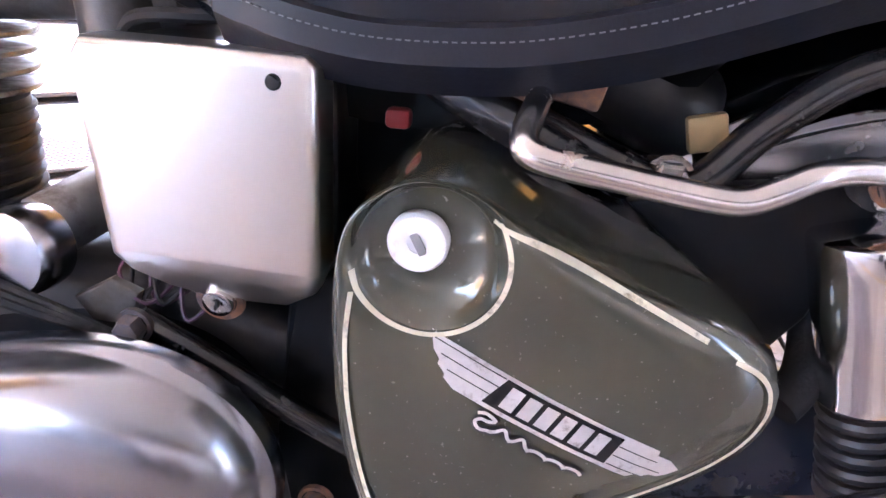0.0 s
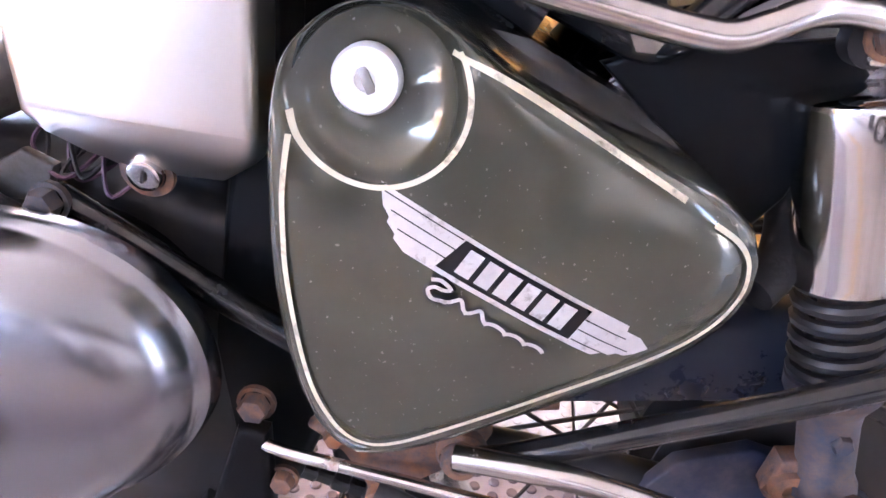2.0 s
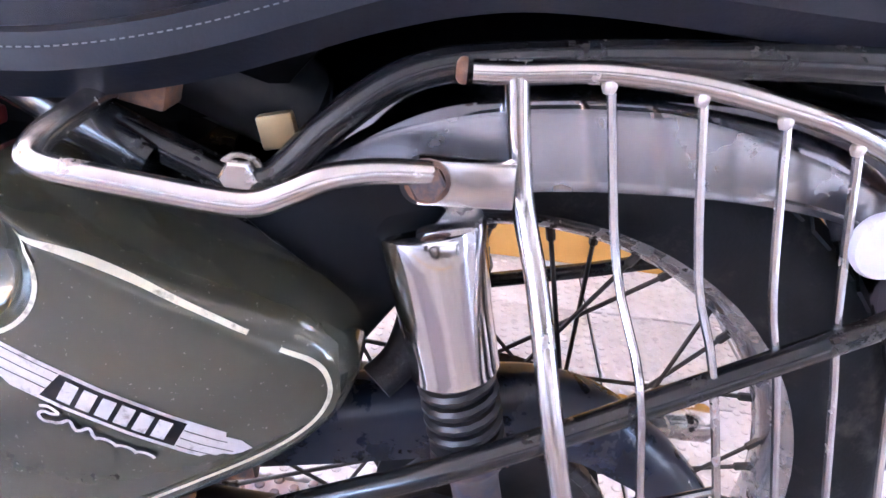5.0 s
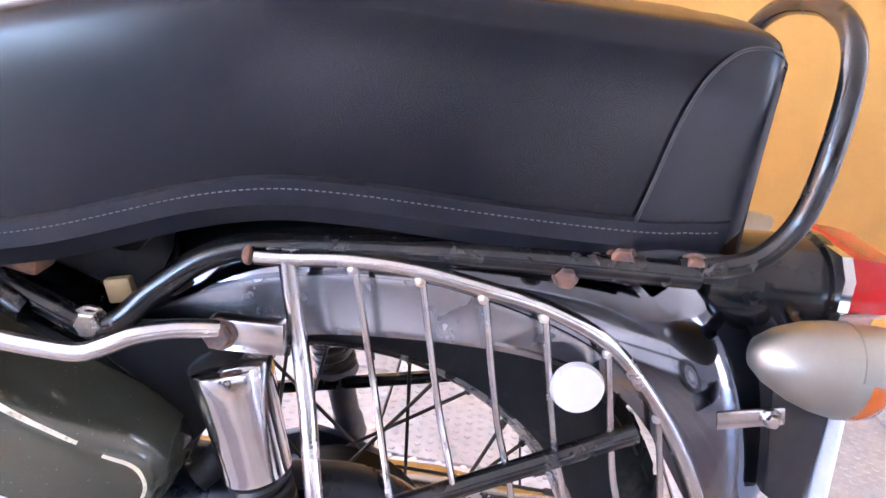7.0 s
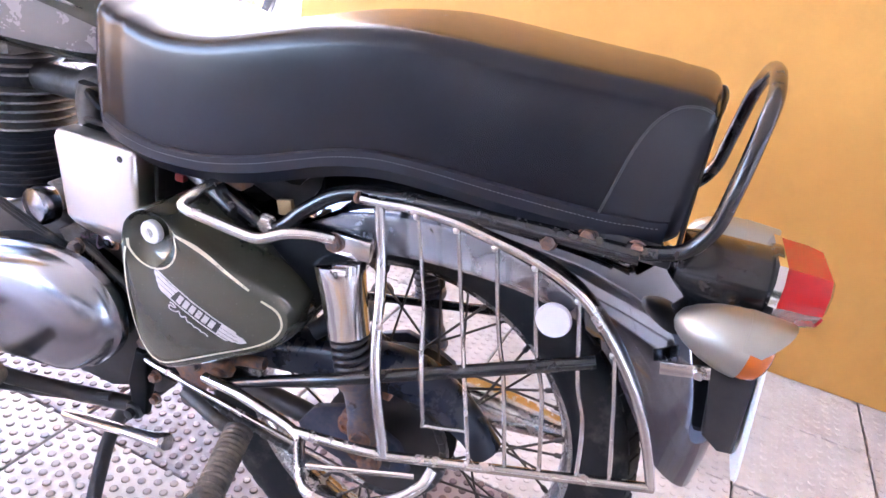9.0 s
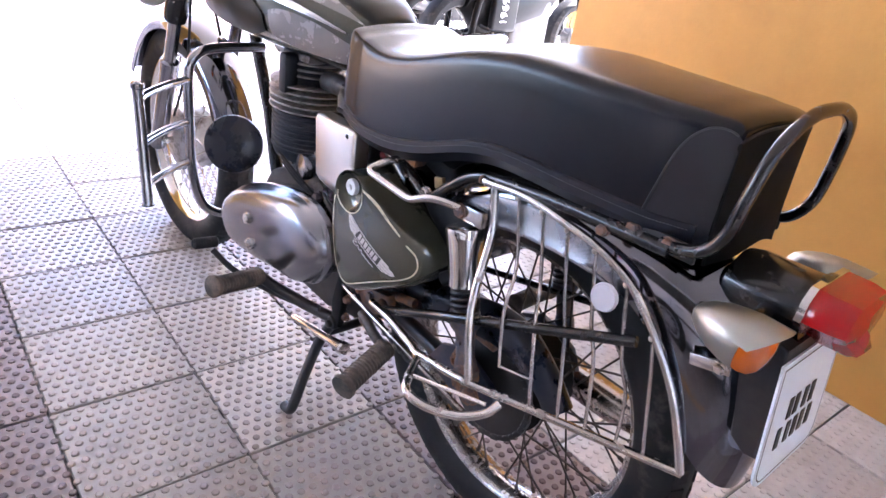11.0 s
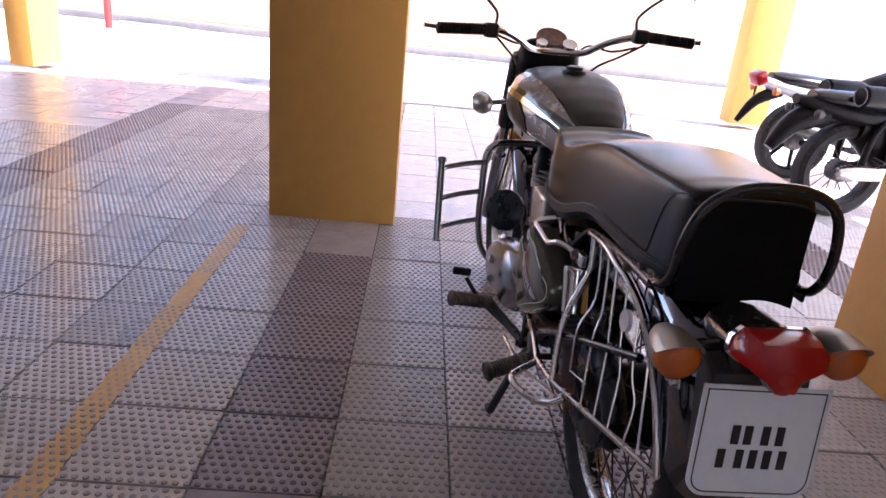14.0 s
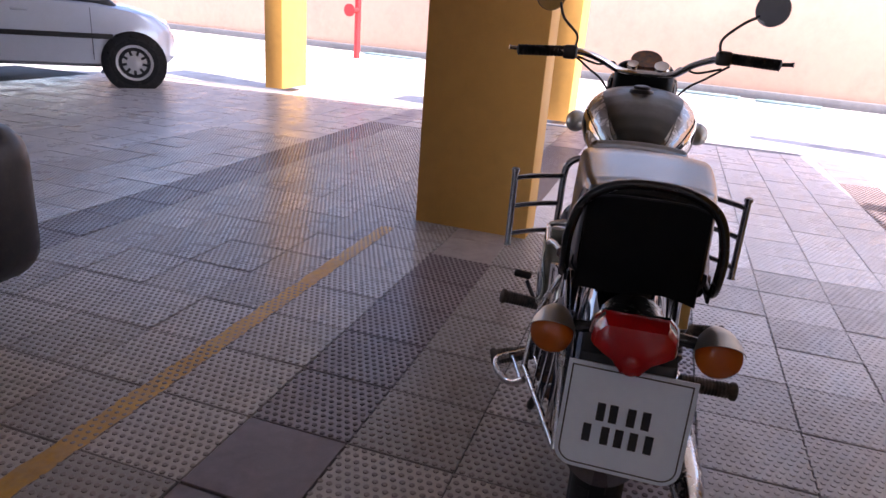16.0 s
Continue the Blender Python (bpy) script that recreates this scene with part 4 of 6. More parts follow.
# ---- suspension units ----
damper_steel = material("stained_steel", (0.060, 0.075, 0.110), 0.40, 0.4, 60, 0.3, 0.1, 200, dirt=(0.22, 0.135, 0.075), dirt_amount=0.28, dirt_scale=34, soft=0.25)
for s in (-1, 1):
    top, low = Vector((-0.073, s * 0.124, 0.641)), Vector((-0.006, s * 0.128, 0.372))
    ax = along(top, low)
    bm = B()
    lathe(bm, [(0.010, 0.021), (0.0270, 0.0225), (0.0292, 0.0240), (0.0300, 0.0275), (0.0293, 0.040), (0.0272, 0.072), (0.0262, 0.112), (0.0265, 0.1165), (0.0255, 0.1178), (0.023, 0.117)], 40, ax)
    shock = part("shock_absorber", bm, chrome, bike, "rear shock absorber with a chrome shroud over a black spring")
    bm = B()
    n = 110
    tube(bm, [ax @ Vector((0.0205 * math.cos(k * 0.40), 0.0205 * math.sin(k * 0.40), 0.100 + 0.074 * k / n)) for k in range(n)], 0.0041, 8)
    part("spring", bm, black_dusty, shock)
    bm = B()
    lathe(bm, [(0.011, 0.1), (0.011, 0.174), (0.0245, 0.175), (0.0250, 0.183), (0.0235, 0.186), (0.0170, 0.196), (0.0158, 0.205), (0.0155, 0.240), (0.018, 0.247), (0.0185, 0.272)], 24, ax)
    part("damper_body", bm, damper_steel, shock, "rust-stained steel damper body")
    bm = B()
    rod(bm, low + Vector((0, -0.018, 0)), low + Vector((0, 0.018, 0)), 0.015, 18)
    bolt(shock, low + Vector((0, s * 0.018, 0)), (0, s, 0), 0.007, 0.008, rusty)
    part("lower_eye", bm, rusty, shock)
    bm = B()
    rod(bm, top + Vector((0, -0.006, 0)), top + Vector((0, 0.006, 0)), 0.012, 18)
    part("upper_eye", bm, black_dusty, shock)

# ---- frame ----
bm = B()
for s in (-1, 1):
    tube(bm, spline([(-0.40, s * 0.075, 0.665), (-0.30, s * 0.10, 0.672), (-0.205, s * 0.115, 0.640), (-0.160, s * 0.118, 0.628), (-0.125, s * 0.110, 0.660), (-0.085, s * 0.104, 0.690), (-0.03, s * 0.103, 0.703), (0.10, s * 0.108, 0.716), (0.25, s * 0.110, 0.722)], 6), 0.0095, 12)
    tube(bm, [(-0.462, s * 0.122, 0.513), (-0.365, s * 0.125, 0.462), (-0.285, s * 0.118, 0.415)], 0.0085, 12)
frame_ob = part("frame", bm, black_paint, bike, "black tubular frame, chipped")
bm = B()
tube(bm, [(-1.02, 0, 0.80), (-0.90, 0, 0.55), (-0.82, 0, 0.30)], 0.016, 14)
part("down_tube", bm, black_paint, frame_ob)
bm = B()
tube(bm, [(-1.00, 0, 0.86), (-0.60, 0, 0.80), (-0.38, 0, 0.70), (-0.30, 0, 0.45), (-0.28, 0, 0.30)], 0.016, 14)
part("spine_tube", bm, black_paint, frame_ob)
bm = B()
slab(bm, [(-0.375, 0.55), (-0.315, 0.545), (-0.30, 0.40), (-0.33, 0.31), (-0.375, 0.31), (-0.385, 0.42)], -0.10, 0.10, 0.008)
part("gearbox_plate", bm, matt_black, frame_ob)
bm = B()
tube(bm, spline([(-0.232, -0.140, 0.386), (-0.200, -0.151, 0.402), (-0.12, -0.157, 0.443), (-0.03, -0.159, 0.486), (0.10, -0.131, 0.533), (0.240, -0.098, 0.583)], 5), 0.0080, 12)
part("stay", bm, black_paint, frame_ob, "black stay with red-brown chips")
bm = B()
tube(bm, [(-0.235, 0.112, 0.408), (0.08, 0.104, 0.485), (0.285, 0.093, 0.545)], 0.0075, 10)
part("stay", bm, black_paint, frame_ob)
bm = B()
slab(bm, [(-0.185, 0.615), (-0.150, 0.628), (-0.105, 0.634), (-0.075, 0.640), (-0.060, 0.625), (-0.080, 0.56), (-0.100, 0.53), (-0.12, 0.57), (-0.155, 0.59)], -0.112, -0.100, 0.003)
part("gusset", bm, matt_black, frame_ob)
bolt(frame_ob, (-0.169, -0.118, 0.632), (0, -1, 0), 0.0105, 0.010, chrome_worn, "nut", "dull steel nut")
for x, z, l in ((-0.349, 0.398, "bolt"), (-0.460, 0.512, "bolt")):
    bolt(frame_ob, (x, -0.128, z), (0, -1, 0), 0.0095 if x > -0.4 else 0.0090, 0.012 if x > -0.4 else 0.014, rusty if x > -0.4 else damper_steel)
# bracket cluster under the side cover
bm = B()
slab(bm, [(-0.318, 0.386), (-0.290, 0.400), (-0.255, 0.407), (-0.215, 0.415), (-0.207, 0.400), (-0.216, 0.379), (-0.243, 0.372), (-0.254, 0.347), (-0.270, 0.337), (-0.279, 0.345), (-0.277, 0.362), (-0.294, 0.374)], -0.134, -0.116, 0.006)
hanger = part("footrest_bracket", bm, rusty, frame_ob, "rust-covered footrest bracket")
for y, r in ((-0.134, 0.0150), (-0.142, 0.0118)):
    bm = B()
    lathe(bm, [(r, 0), (r, 0.007), (r * 0.85, 0.0095), (r * 0.5, 0.0095), (r * 0.42, 0.005)], 24, along((-0.224, y, 0.391), (-0.224, y - 0.02, 0.390)))
    part("boss", bm, rusty, hanger, "large round rusty boss")
bm = B()
lathe(bm, [(0.0125, 0.0), (0.0125, 0.010), (0.0100, 0.012), (0.0100, 0.018), (0.006, 0.020)], 20, along((-0.266, -0.130, 0.343), (-0.267, -0.150, 0.339)))
part("pivot", bm, rusty, hanger)
bolt(hanger, (-0.262, -0.133, 0.394), (0, -1, 0), 0.0070, 0.009, damper_steel)
bolt(hanger, (-0.300, -0.132, 0.384), (0, -1, 0), 0.0060, 0.007, rusty)
bm = B()
tube(bm, [(-0.250, -0.112, 0.396), (-0.205, -0.110, 0.412), (-0.170, -0.108, 0.418)], 0.0085, 10)
part("cross_link", bm, rusty, hanger)
bm = B()
tube(bm, spline([(-0.346, -0.132, 0.384), (-0.337, -0.143, 0.378), (-0.268, -0.150, 0.3745), (-0.159, -0.154, 0.363), (-0.080, -0.146, 0.342), (0.003, -0.130, 0.312)], 5), 0.0040, 10)
part("brake_rod", bm, chrome_rack, frame_ob)
# rusty lugs and bolts round the swingarm end and the footrest hanger
bm = B()
slab(bm, [(-0.040, 0.410), (-0.020, 0.414), (-0.006, 0.404), (0.010, 0.392), (0.010, 0.370), (-0.010, 0.364), (-0.026, 0.372), (-0.044, 0.386)], -0.130, -0.114, 0.003)
lug = part("shock_lug", bm, rusty, frame_ob, "rusty steel lug at the foot of the shock absorber")
for x, y, z, r in ((-0.031, -0.124, 0.392, 0.0120), (-0.005, -0.142, 0.390, 0.0115)):
    bm = B()
    lathe(bm, [(r * 1.25, 0.0), (r * 1.25, 0.003), (r, 0.004), (r * 0.9, 0.010), (r * 0.45, 0.011), (r * 0.40, 0.007)], 22, along((x, y, z), (x, y - 0.02, z)))
    part("pivot_boss", bm, rusty, lug, "round rusty pivot boss")
bolt(lug, (-0.0214, -0.137, 0.437), (0, -1, 0), 0.0060, 0.009, damper_steel)
for x, z, r in ((-0.330, 0.348, 0.009), (-0.330, 0.308, 0.008)):
    bolt(frame_ob, (x, -0.134, z), (0, -1, 0), r * 0.85, 0.010, rusty)
# chrome lifting handle beside the seat
bm = B()
tube(bm, spline([(-0.236, -0.112, 0.670), (-0.241, -0.150, 0.664), (-0.244, -0.172, 0.657), (-0.237, -0.181, 0.6515), (-0.200, -0.177, 0.6450), (-0.162, -0.173, 0.6395), (-0.146, -0.171, 0.6395), (-0.132, -0.168, 0.6450), (-0.116, -0.162, 0.6515), (-0.095, -0.150, 0.6525), (-0.070, -0.138, 0.650)], 6), 0.0066, 12)
part("lifting_handle", bm, chrome_rack, frame_ob, "bent chrome lifting handle")
bm = B()
box(bm, (0.034, 0.014, 0.030), Matrix.Translation((-0.252, -0.118, 0.682)) @ Matrix.Rotation(0.3, 4, 'Y'), 0.003)
part("bracket", bm, rusty, frame_ob)
# swingarm, chain, chain guard, sprocket
for s in (-1, 1):
    bm = B()
    tube(bm, [(-0.30, s * 0.085, 0.36), (-0.12, s * 0.092, 0.35), (0.03, s * 0.098, 0.336)], 0.015, 12)
    part("swingarm", bm, black_dusty, frame_ob)
    bm = B()
    slab(bm, [(-0.112, 0.346), (-0.090, 0.382), (-0.048, 0.400), (-0.010, 0.392), (0.035, 0.372), (0.055, 0.335), (0.03, 0.312), (-0.05, 0.312), (-0.100, 0.326)], s * 0.105 - 0.006, s * 0.105 + 0.006, 0.002)
    part("axle_plate", bm, navy, frame_ob, "navy-blue painted axle plate, rust-stained")
    bolt(frame_ob, (0, s * 0.112, 0.335), (0, s, 0), 0.014, 0.016, rusty)
bm = B()
lathe(bm, [(0.02, -0.003), (0.086, -0.003), (0.090, -0.001), (0.090, 0.001), (0.086, 0.003), (0.02, 0.003)], 44, Matrix.Translation((0, -0.070, 0.335)) @ Matrix.Rotation(radians(90), 4, 'X'))
part("sprocket", bm, black_dusty, frame_ob)
chain = B()
loop = []
for k in range(30):
    loop.append(Vector((-0.36 + 0.36 * k / 30, -0.070, 0.365 + 0.058 * k / 30)))
for k in range(20):
    a = math.pi / 2 - math.pi * k / 19
    loop.append(Vector((0.090 * math.cos(a), -0.070, 0.335 + 0.090 * math.sin(a))))
for k in range(30):
    loop.append(Vector((-0.36 * (k + 1) / 30, -0.070, 0.245 + 0.058 * (k + 1) / 30 - 0.018 * math.sin(math.pi * (k + 1) / 30))))
for i in range(len(loop) - 1):
    a, b = loop[i], loop[i + 1]
    mid = (a + b) / 2
    ang = math.atan2(b.z - a.z, b.x - a.x)
    box(chain, ((b - a).length * 1.15, 0.010 if i % 2 else 0.014, 0.0105), Matrix.Translation(mid) @ Matrix.Rotation(-ang, 4, 'Y'), 0.002, 1)
part("chain", chain, black_dusty, bike, "greasy drive chain")
bm = B()
rings = []
crest = spline([(-0.22, 0, 0.450), (-0.12, 0, 0.468), (-0.03, 0, 0.486), (0.02, 0, 0.490), (0.062, 0, 0.480), (0.100, 0, 0.455), (0.132, 0, 0.427), (0.158, 0, 0.398)], 5)
for k, p in enumerate(crest):
    a, b = crest[max(k - 1, 0)], crest[min(k + 1, len(crest) - 1)]
    d = (b - a).normalized()
    nrm = Vector((-d.z, 0, d.x))
    w = 0.055 - 0.024 * min(1.0, max(0.0, (k - 17) / 14))
    rings.append([bm.verts.new(p + nrm * o + Vector((0, y, 0))) for y, o in ((-0.094, -w), (-0.096, -0.026), (-0.0935, -0.014), (-0.087, -0.005), (-0.077, 0.0), (-0.064, 0.0), (-0.054, -0.005), (-0.049, -0.013), (-0.0515, -0.014), (-0.057, -0.008), (-0.064, -0.003), (-0.077, -0.003), (-0.085, -0.008), (-0.091, -0.016), (-0.0935, -0.026), (-0.0915, -w))])
bridge(bm, rings)
part("chain_guard", bm, blue_black, bike, "black curved chain guard")

# added black block that darkens the gap between box and seat
bm = B()
box(bm, (0.13, 0.13, 0.12), Matrix.Translation((-0.285, 0.0, 0.640)), 0.02)
part("gap_filler", bm, matt_black, frame_ob)
# ---- small fittings between box, seat and frame ----
bm = B()
tube(bm, [(-0.335, -0.085, 0.700), (-0.285, -0.110, 0.668), (-0.215, -0.118, 0.635)], 0.0125, 14)
part("rear_tube", bm, black_paint, frame_ob, "black tube, paint worn to metal")
bm = B()
tube(bm, [(-0.315, -0.100, 0.688), (-0.292, -0.111, 0.674)], 0.0130, 14)
part("worn_patch", bm, chrome_worn, frame_ob)
bm = B()
box(bm, (0.040, 0.026, 0.028), Matrix.Translation((-0.225, -0.105, 0.678)) @ Matrix.Rotation(0.2, 4, 'Y'), 0.003)
part("spring_bracket", bm, rusty, frame_ob, "rusty seat bracket")
bm = B()
box(bm, (0.020, 0.008, 0.019), Matrix.Translation((-0.152, -0.108, 0.655)) @ Matrix.Rotation(-0.25, 4, 'Y'), 0.002)
part("tab", bm, material("zinc_tab", (0.30, 0.205, 0.10), 0.5, 0.5, 60, 0.2, 0.2, 200, dirt=RUST, dirt_amount=0.15), frame_ob, "yellowed zinc tab")
bm = B()
box(bm, (0.014, 0.012, 0.011), Matrix.Translation((-0.312, -0.098, 0.645)), 0.003)
part("red_connector", bm, material("red_plastic", (0.22, 0.015, 0.015), 0.5), frame_ob, "small red connector")
bm = B()
lathe(bm, [(0.026, 0), (0.030, 0.006), (0.030, 0.075), (0.024, 0.082)], 22, along((-0.145, -0.05, 0.650), (-0.205, -0.06, 0.676)))
part("ignition_coil", bm, black_dusty, frame_ob)
plum_wire = material("plum_wire", (0.06, 0.02, 0.05), 0.5)
for k in range(7):
    r = random.Random(k)
    a = Vector((-0.480 + 0.008 * k, -0.092 - 0.004 * (k % 3), 0.552))
    pts = [a, a + Vector((0.010 * r.uniform(-1, 1), -0.014, -0.016)), a + Vector((0.020 * r.uniform(-0.6, 1), -0.020 - 0.006 * r.random(), -0.028 - 0.008 * r.random())), a + Vector((0.034, -0.010, -0.012))]
    bm = B()
    tube(bm, spline(pts, 6), 0.0013, 6)
    part("wire", bm, (rubber, plum_wire)[k % 2], frame_ob)
bm = B()
slab(bm, [(-0.505, 0.520), (-0.480, 0.535), (-0.462, 0.528), (-0.470, 0.505), (-0.495, 0.505)], -0.120, -0.112, 0.002)
part("small_plate", bm, fin_metal, frame_ob)
for k in range(3):
    bm = B()
    tube(bm, spline([(-0.60 - 0.01 * k, -0.13, 0.535 + 0.008 * k), (-0.54, -0.135, 0.520 + 0.006 * k), (-0.47, -0.125, 0.498), (-0.40, -0.110, 0.470 - 0.01 * k)], 6), 0.0042 - 0.0008 * k, 8)
    part("cable", bm, rubber, frame_ob)
bm = B()
slab(bm, [(-0.150, 0.455), (-0.060, 0.462), (0.010, 0.440), (0.005, 0.415), (-0.080, 0.420), (-0.150, 0.418)], -0.088, -0.060, 0.004)
part("brake_link", bm, rusty, frame_ob)
bm = B()
tube(bm, spline([(-0.09, -0.132, 0.515), (-0.075, -0.118, 0.53), (-0.07, -0.09, 0.56), (-0.085, -0.06, 0.60), (-0.12, -0.04, 0.63)], 6), 0.012, 12)
part("breather_hose", bm, rubber, bike)

# ---- tail ----
bm = B()
lathe(bm, [(0.026, -0.050), (0.037, -0.046), (0.040, -0.030), (0.040, 0.046), (0.044, 0.048), (0.044, 0.056)], 36, Matrix.Translation((0.338, 0.012, 0.682)) @ Matrix.Rotation(radians(88), 4, 'Y') @ Matrix.Diagonal((1, 1.30, 1, 1)))
lamp = part("tail_lamp", bm, black_paint, bike, "black tail lamp housing with a red lens")
bm = B()
LENS = [(-0.046, 0.724), (0.046, 0.724), (0.060, 0.710), (0.063, 0.686), (0.050, 0.676), (0.030, 0.664), (0.015, 0.650), (-0.015, 0.650), (-0.030, 0.664), (-0.050, 0.676), (-0.063, 0.686), (-0.060, 0.710)]
LENS = [(y + 0.014, z) for y, z in LENS]
rings = [[bm.verts.new((x + (0.010 if z < 0.66 else 0), 0.014 + (y - 0.014) * s, 0.695 + (z - 0.695) * s)) for y, z in LENS] for x, s in ((0.392, 0.96), (0.396, 1.0), (0.424, 0.98), (0.440, 0.90), (0.445, 0.70))]
bridge(bm, rings)
lens = part("lens", bm, red_lens, lamp, "red plastic lens")
bm = B()
lathe(bm, [(0.021, -0.030), (0.021, 0.010), (0.0195, 0.018), (0.0150, 0.024), (0.008, 0.0275), (0.001, 0.0285)], 26, along((0.424, 0.014, 0.667), (0.47, 0.014, 0.663)))
part("lens_nose", bm, red_lens, lens)
bm = B()
bridge(bm, [[bm.verts.new((x, 0.014 + (y - 0.014) * 1.04, 0.695 + (z - 0.695) * 1.04)) for y, z in LENS] for x in (0.386, 0.3945)])
part("lens_rim", bm, chrome, lamp)
for y in (0.058,):
    bm = B()
    lathe(bm, [(0.0075, 0), (0.0075, 0.002), (0.005, 0.004), (0.002, 0.0042)], 18, along((0.432, y, 0.688), (0.47, y, 0.688)))
    part("lens_screw", bm, chrome, lamp)

# number plate: rounded white plate, its marks shown as plain bars
PM = Matrix.Translation((0.4130, 0.021, 0.5500)) @ Matrix.Rotation(radians(-1), 4, 'X') @ Matrix.Rotation(radians(-7), 4, 'Y')
PW, PH, PR = 0.0965, 0.088, 0.030


def plate_outline(d):
    o = [(-PW + d, PH - d), (PW - d, PH - d)]
    for cx, a0 in ((PW - PR, 0), (-PW + PR, -90)):
        o += [(cx + (PR - d) * math.cos(radians(a0 - a)), -PH + PR + (PR - d) * math.sin(radians(a0 - a))) for a in range(0, 91, 15)]
    return o


bm = B()
bridge(bm, [[bm.verts.new(PM @ Vector((x, y, z))) for y, z in plate_outline(0)] for x in (-0.0015, 0.0015)])
plate = part("number_plate", bm, white_plate, bike, "white number plate with a thin black border", False)
bm = B()
oa, ob_ = plate_outline(0.0062), plate_outline(0.0084)
va, vb = [[bm.verts.new(PM @ Vector((0.0022, y, z))) for y, z in o] for o in (oa, ob_)]
for j in range(len(va)):
    bm.faces.new((va[j], va[(j + 1) % len(va)], vb[(j + 1) % len(va)], vb[j]))
part("border", bm, ink, plate, "", False)
for row, z, ys in ((0, 0.012, (-0.036, -0.017, 0.010, 0.032)), (1, -0.026, (-0.052, -0.024, -0.003, 0.019, 0.042))):
    for y in ys:
        bm = B()
        box(bm, (0.0012, 0.0125, 0.030), PM @ Matrix.Translation((0.0024, y, z)), 0.0004, 1)
        part("bar", bm, ink, plate)
bm = B()
slab(bm, [(0.345, 0.672), (0.398, 0.652), (0.404, 0.600), (0.412, 0.500), (0.396, 0.497), (0.374, 0.512), (0.366, 0.56), (0.352, 0.62)], -0.060, 0.085, 0.004)
part("plate_bracket", bm, black_dusty, bike)


def indicator(place, direction, name, label):
    m = along(place, Vector(place) + Vector(direction))
    bm = B()
    lathe(bm, [(0.004, -0.062), (0.012, -0.058), (0.021, -0.046), (0.029, -0.028), (0.0335, -0.010), (0.035, 0.004), (0.0345, 0.008)], 30, m)
    body = part(name, bm, indicator_alloy, bike, label)
    bm = B()
    lathe(bm, [(0.034, 0.006), (0.034, 0.014), (0.031, 0.024), (0.022, 0.031), (0.008, 0.034)], 30, m)
    part("lens", bm, amber_lens, body, "amber lens")
    bm = B()
    rings = []
    for k in range(13):
        a = radians(-75 + 150 * k / 12)
        up = m.to_3x3().inverted() @ Vector((0, 0, 1))
        base = math.atan2(up.y, up.x)
        c, s = math.cos(base + a), math.sin(base + a)
        ext = 0.030 * math.cos(a * 1.05)
        rings.append([bm.verts.new(m @ Vector((r * c, r * s, h))) for r, h in ((0.0355, 0.0), (0.0375, 0.012 + ext), (0.0365, 0.012 + ext), (0.0345, 0.0))])
    bridge(bm, rings)
    part("visor", bm, indicator_alloy, body)
    return body


for s, y, z in ((-1, -0.108, 0.664), (1, 0.141, 0.672)):
    body = indicator((0.362, y, z), (1, 0, -0.10), "indicator", "cone-shaped dull alloy turn indicator with an amber lens")
    bm = B()
    rod(bm, (0.352, y * 0.35, z + 0.012), (0.352, y * 0.82, z + 0.004), 0.010, 14)
    part("stalk", bm, black_paint, body)
for s in (-1, 1):
    bm = B()
    box(bm, (0.052, 0.004, 0.016), Matrix.Translation((0.330, s * 0.0830, 0.600)) @ Matrix.Rotation(radians(-14), 4, 'Y'), 0.0015)
    part("fender_clamp", bm, chrome_rack, bike)
bolt(bike, (0.344, -0.0850, 0.604), (0, -1, 0), 0.0065, 0.008)

# silencer on the right
bm = B()
lathe(bm, [(0.020, 0), (0.034, 0.05), (0.036, 0.10), (0.036, 0.46), (0.028, 0.52), (0.022, 0.56), (0.022, 0.625), (0.0195, 0.625), (0.0190, 0.50)], 28, along((-0.355, 0.170, 0.268), (0.265, 0.195, 0.250)), False)
silencer = part("silencer", bm, chrome_worn, bike, "long chrome silencer")
bm = B()
tube(bm, spline([(-0.34, 0.170, 0.268), (-0.48, 0.16, 0.268), (-0.70, 0.14, 0.27), (-0.86, 0.10, 0.30), (-0.88, 0.06, 0.45), (-0.80, 0.03, 0.62), (-0.72, 0.02, 0.68)], 8), 0.020, 14)
part("header_pipe", bm, chrome_worn, silencer)
bm = B()
lathe(bm, [(0.0222, 0), (0.0232, 0.002), (0.0232, 0.030), (0.0215, 0.034), (0.0185, 0.033), (0.0180, 0.004)], 26, along((0.250, 0.1944, 0.2504), (0.30, 0.1964, 0.249)))
part("outlet", bm, chrome_worn, silencer, "worn chrome outlet, sooty inside")

# ---- tank ----
TANK = [(-1.020, 0.820, 0.030, 0.045), (-1.010, 0.826, 0.085, 0.075), (-0.980, 0.832, 0.128, 0.092), (-0.930, 0.836, 0.152, 0.103), (-0.860, 0.838, 0.163, 0.108), (-0.780, 0.838, 0.163, 0.108), (-0.700, 0.834, 0.154, 0.104),
        (-0.620, 0.826, 0.137, 0.096), (-0.540, 0.815, 0.114, 0.084), (-0.475, 0.803, 0.090, 0.070), (-0.435, 0.795, 0.066, 0.054), (-0.418, 0.792, 0.034, 0.034)]


def tank_ring(st, grow=0.0, a0=0, a1=360, n=40):
    x, z, w, h = st
    out = []
    for k in range(n):
        a = radians(a0 + (a1 - a0) * k / (n if a1 - a0 == 360 else n - 1))
        c, s = math.cos(a), math.sin(a)
        hh = h if s > 0 else h * 0.95
        out.append((x, (w + grow) * math.copysign(abs(c) ** 0.78, c), z + (hh + grow) * math.copysign(abs(s) ** 0.86, s)))
    return out


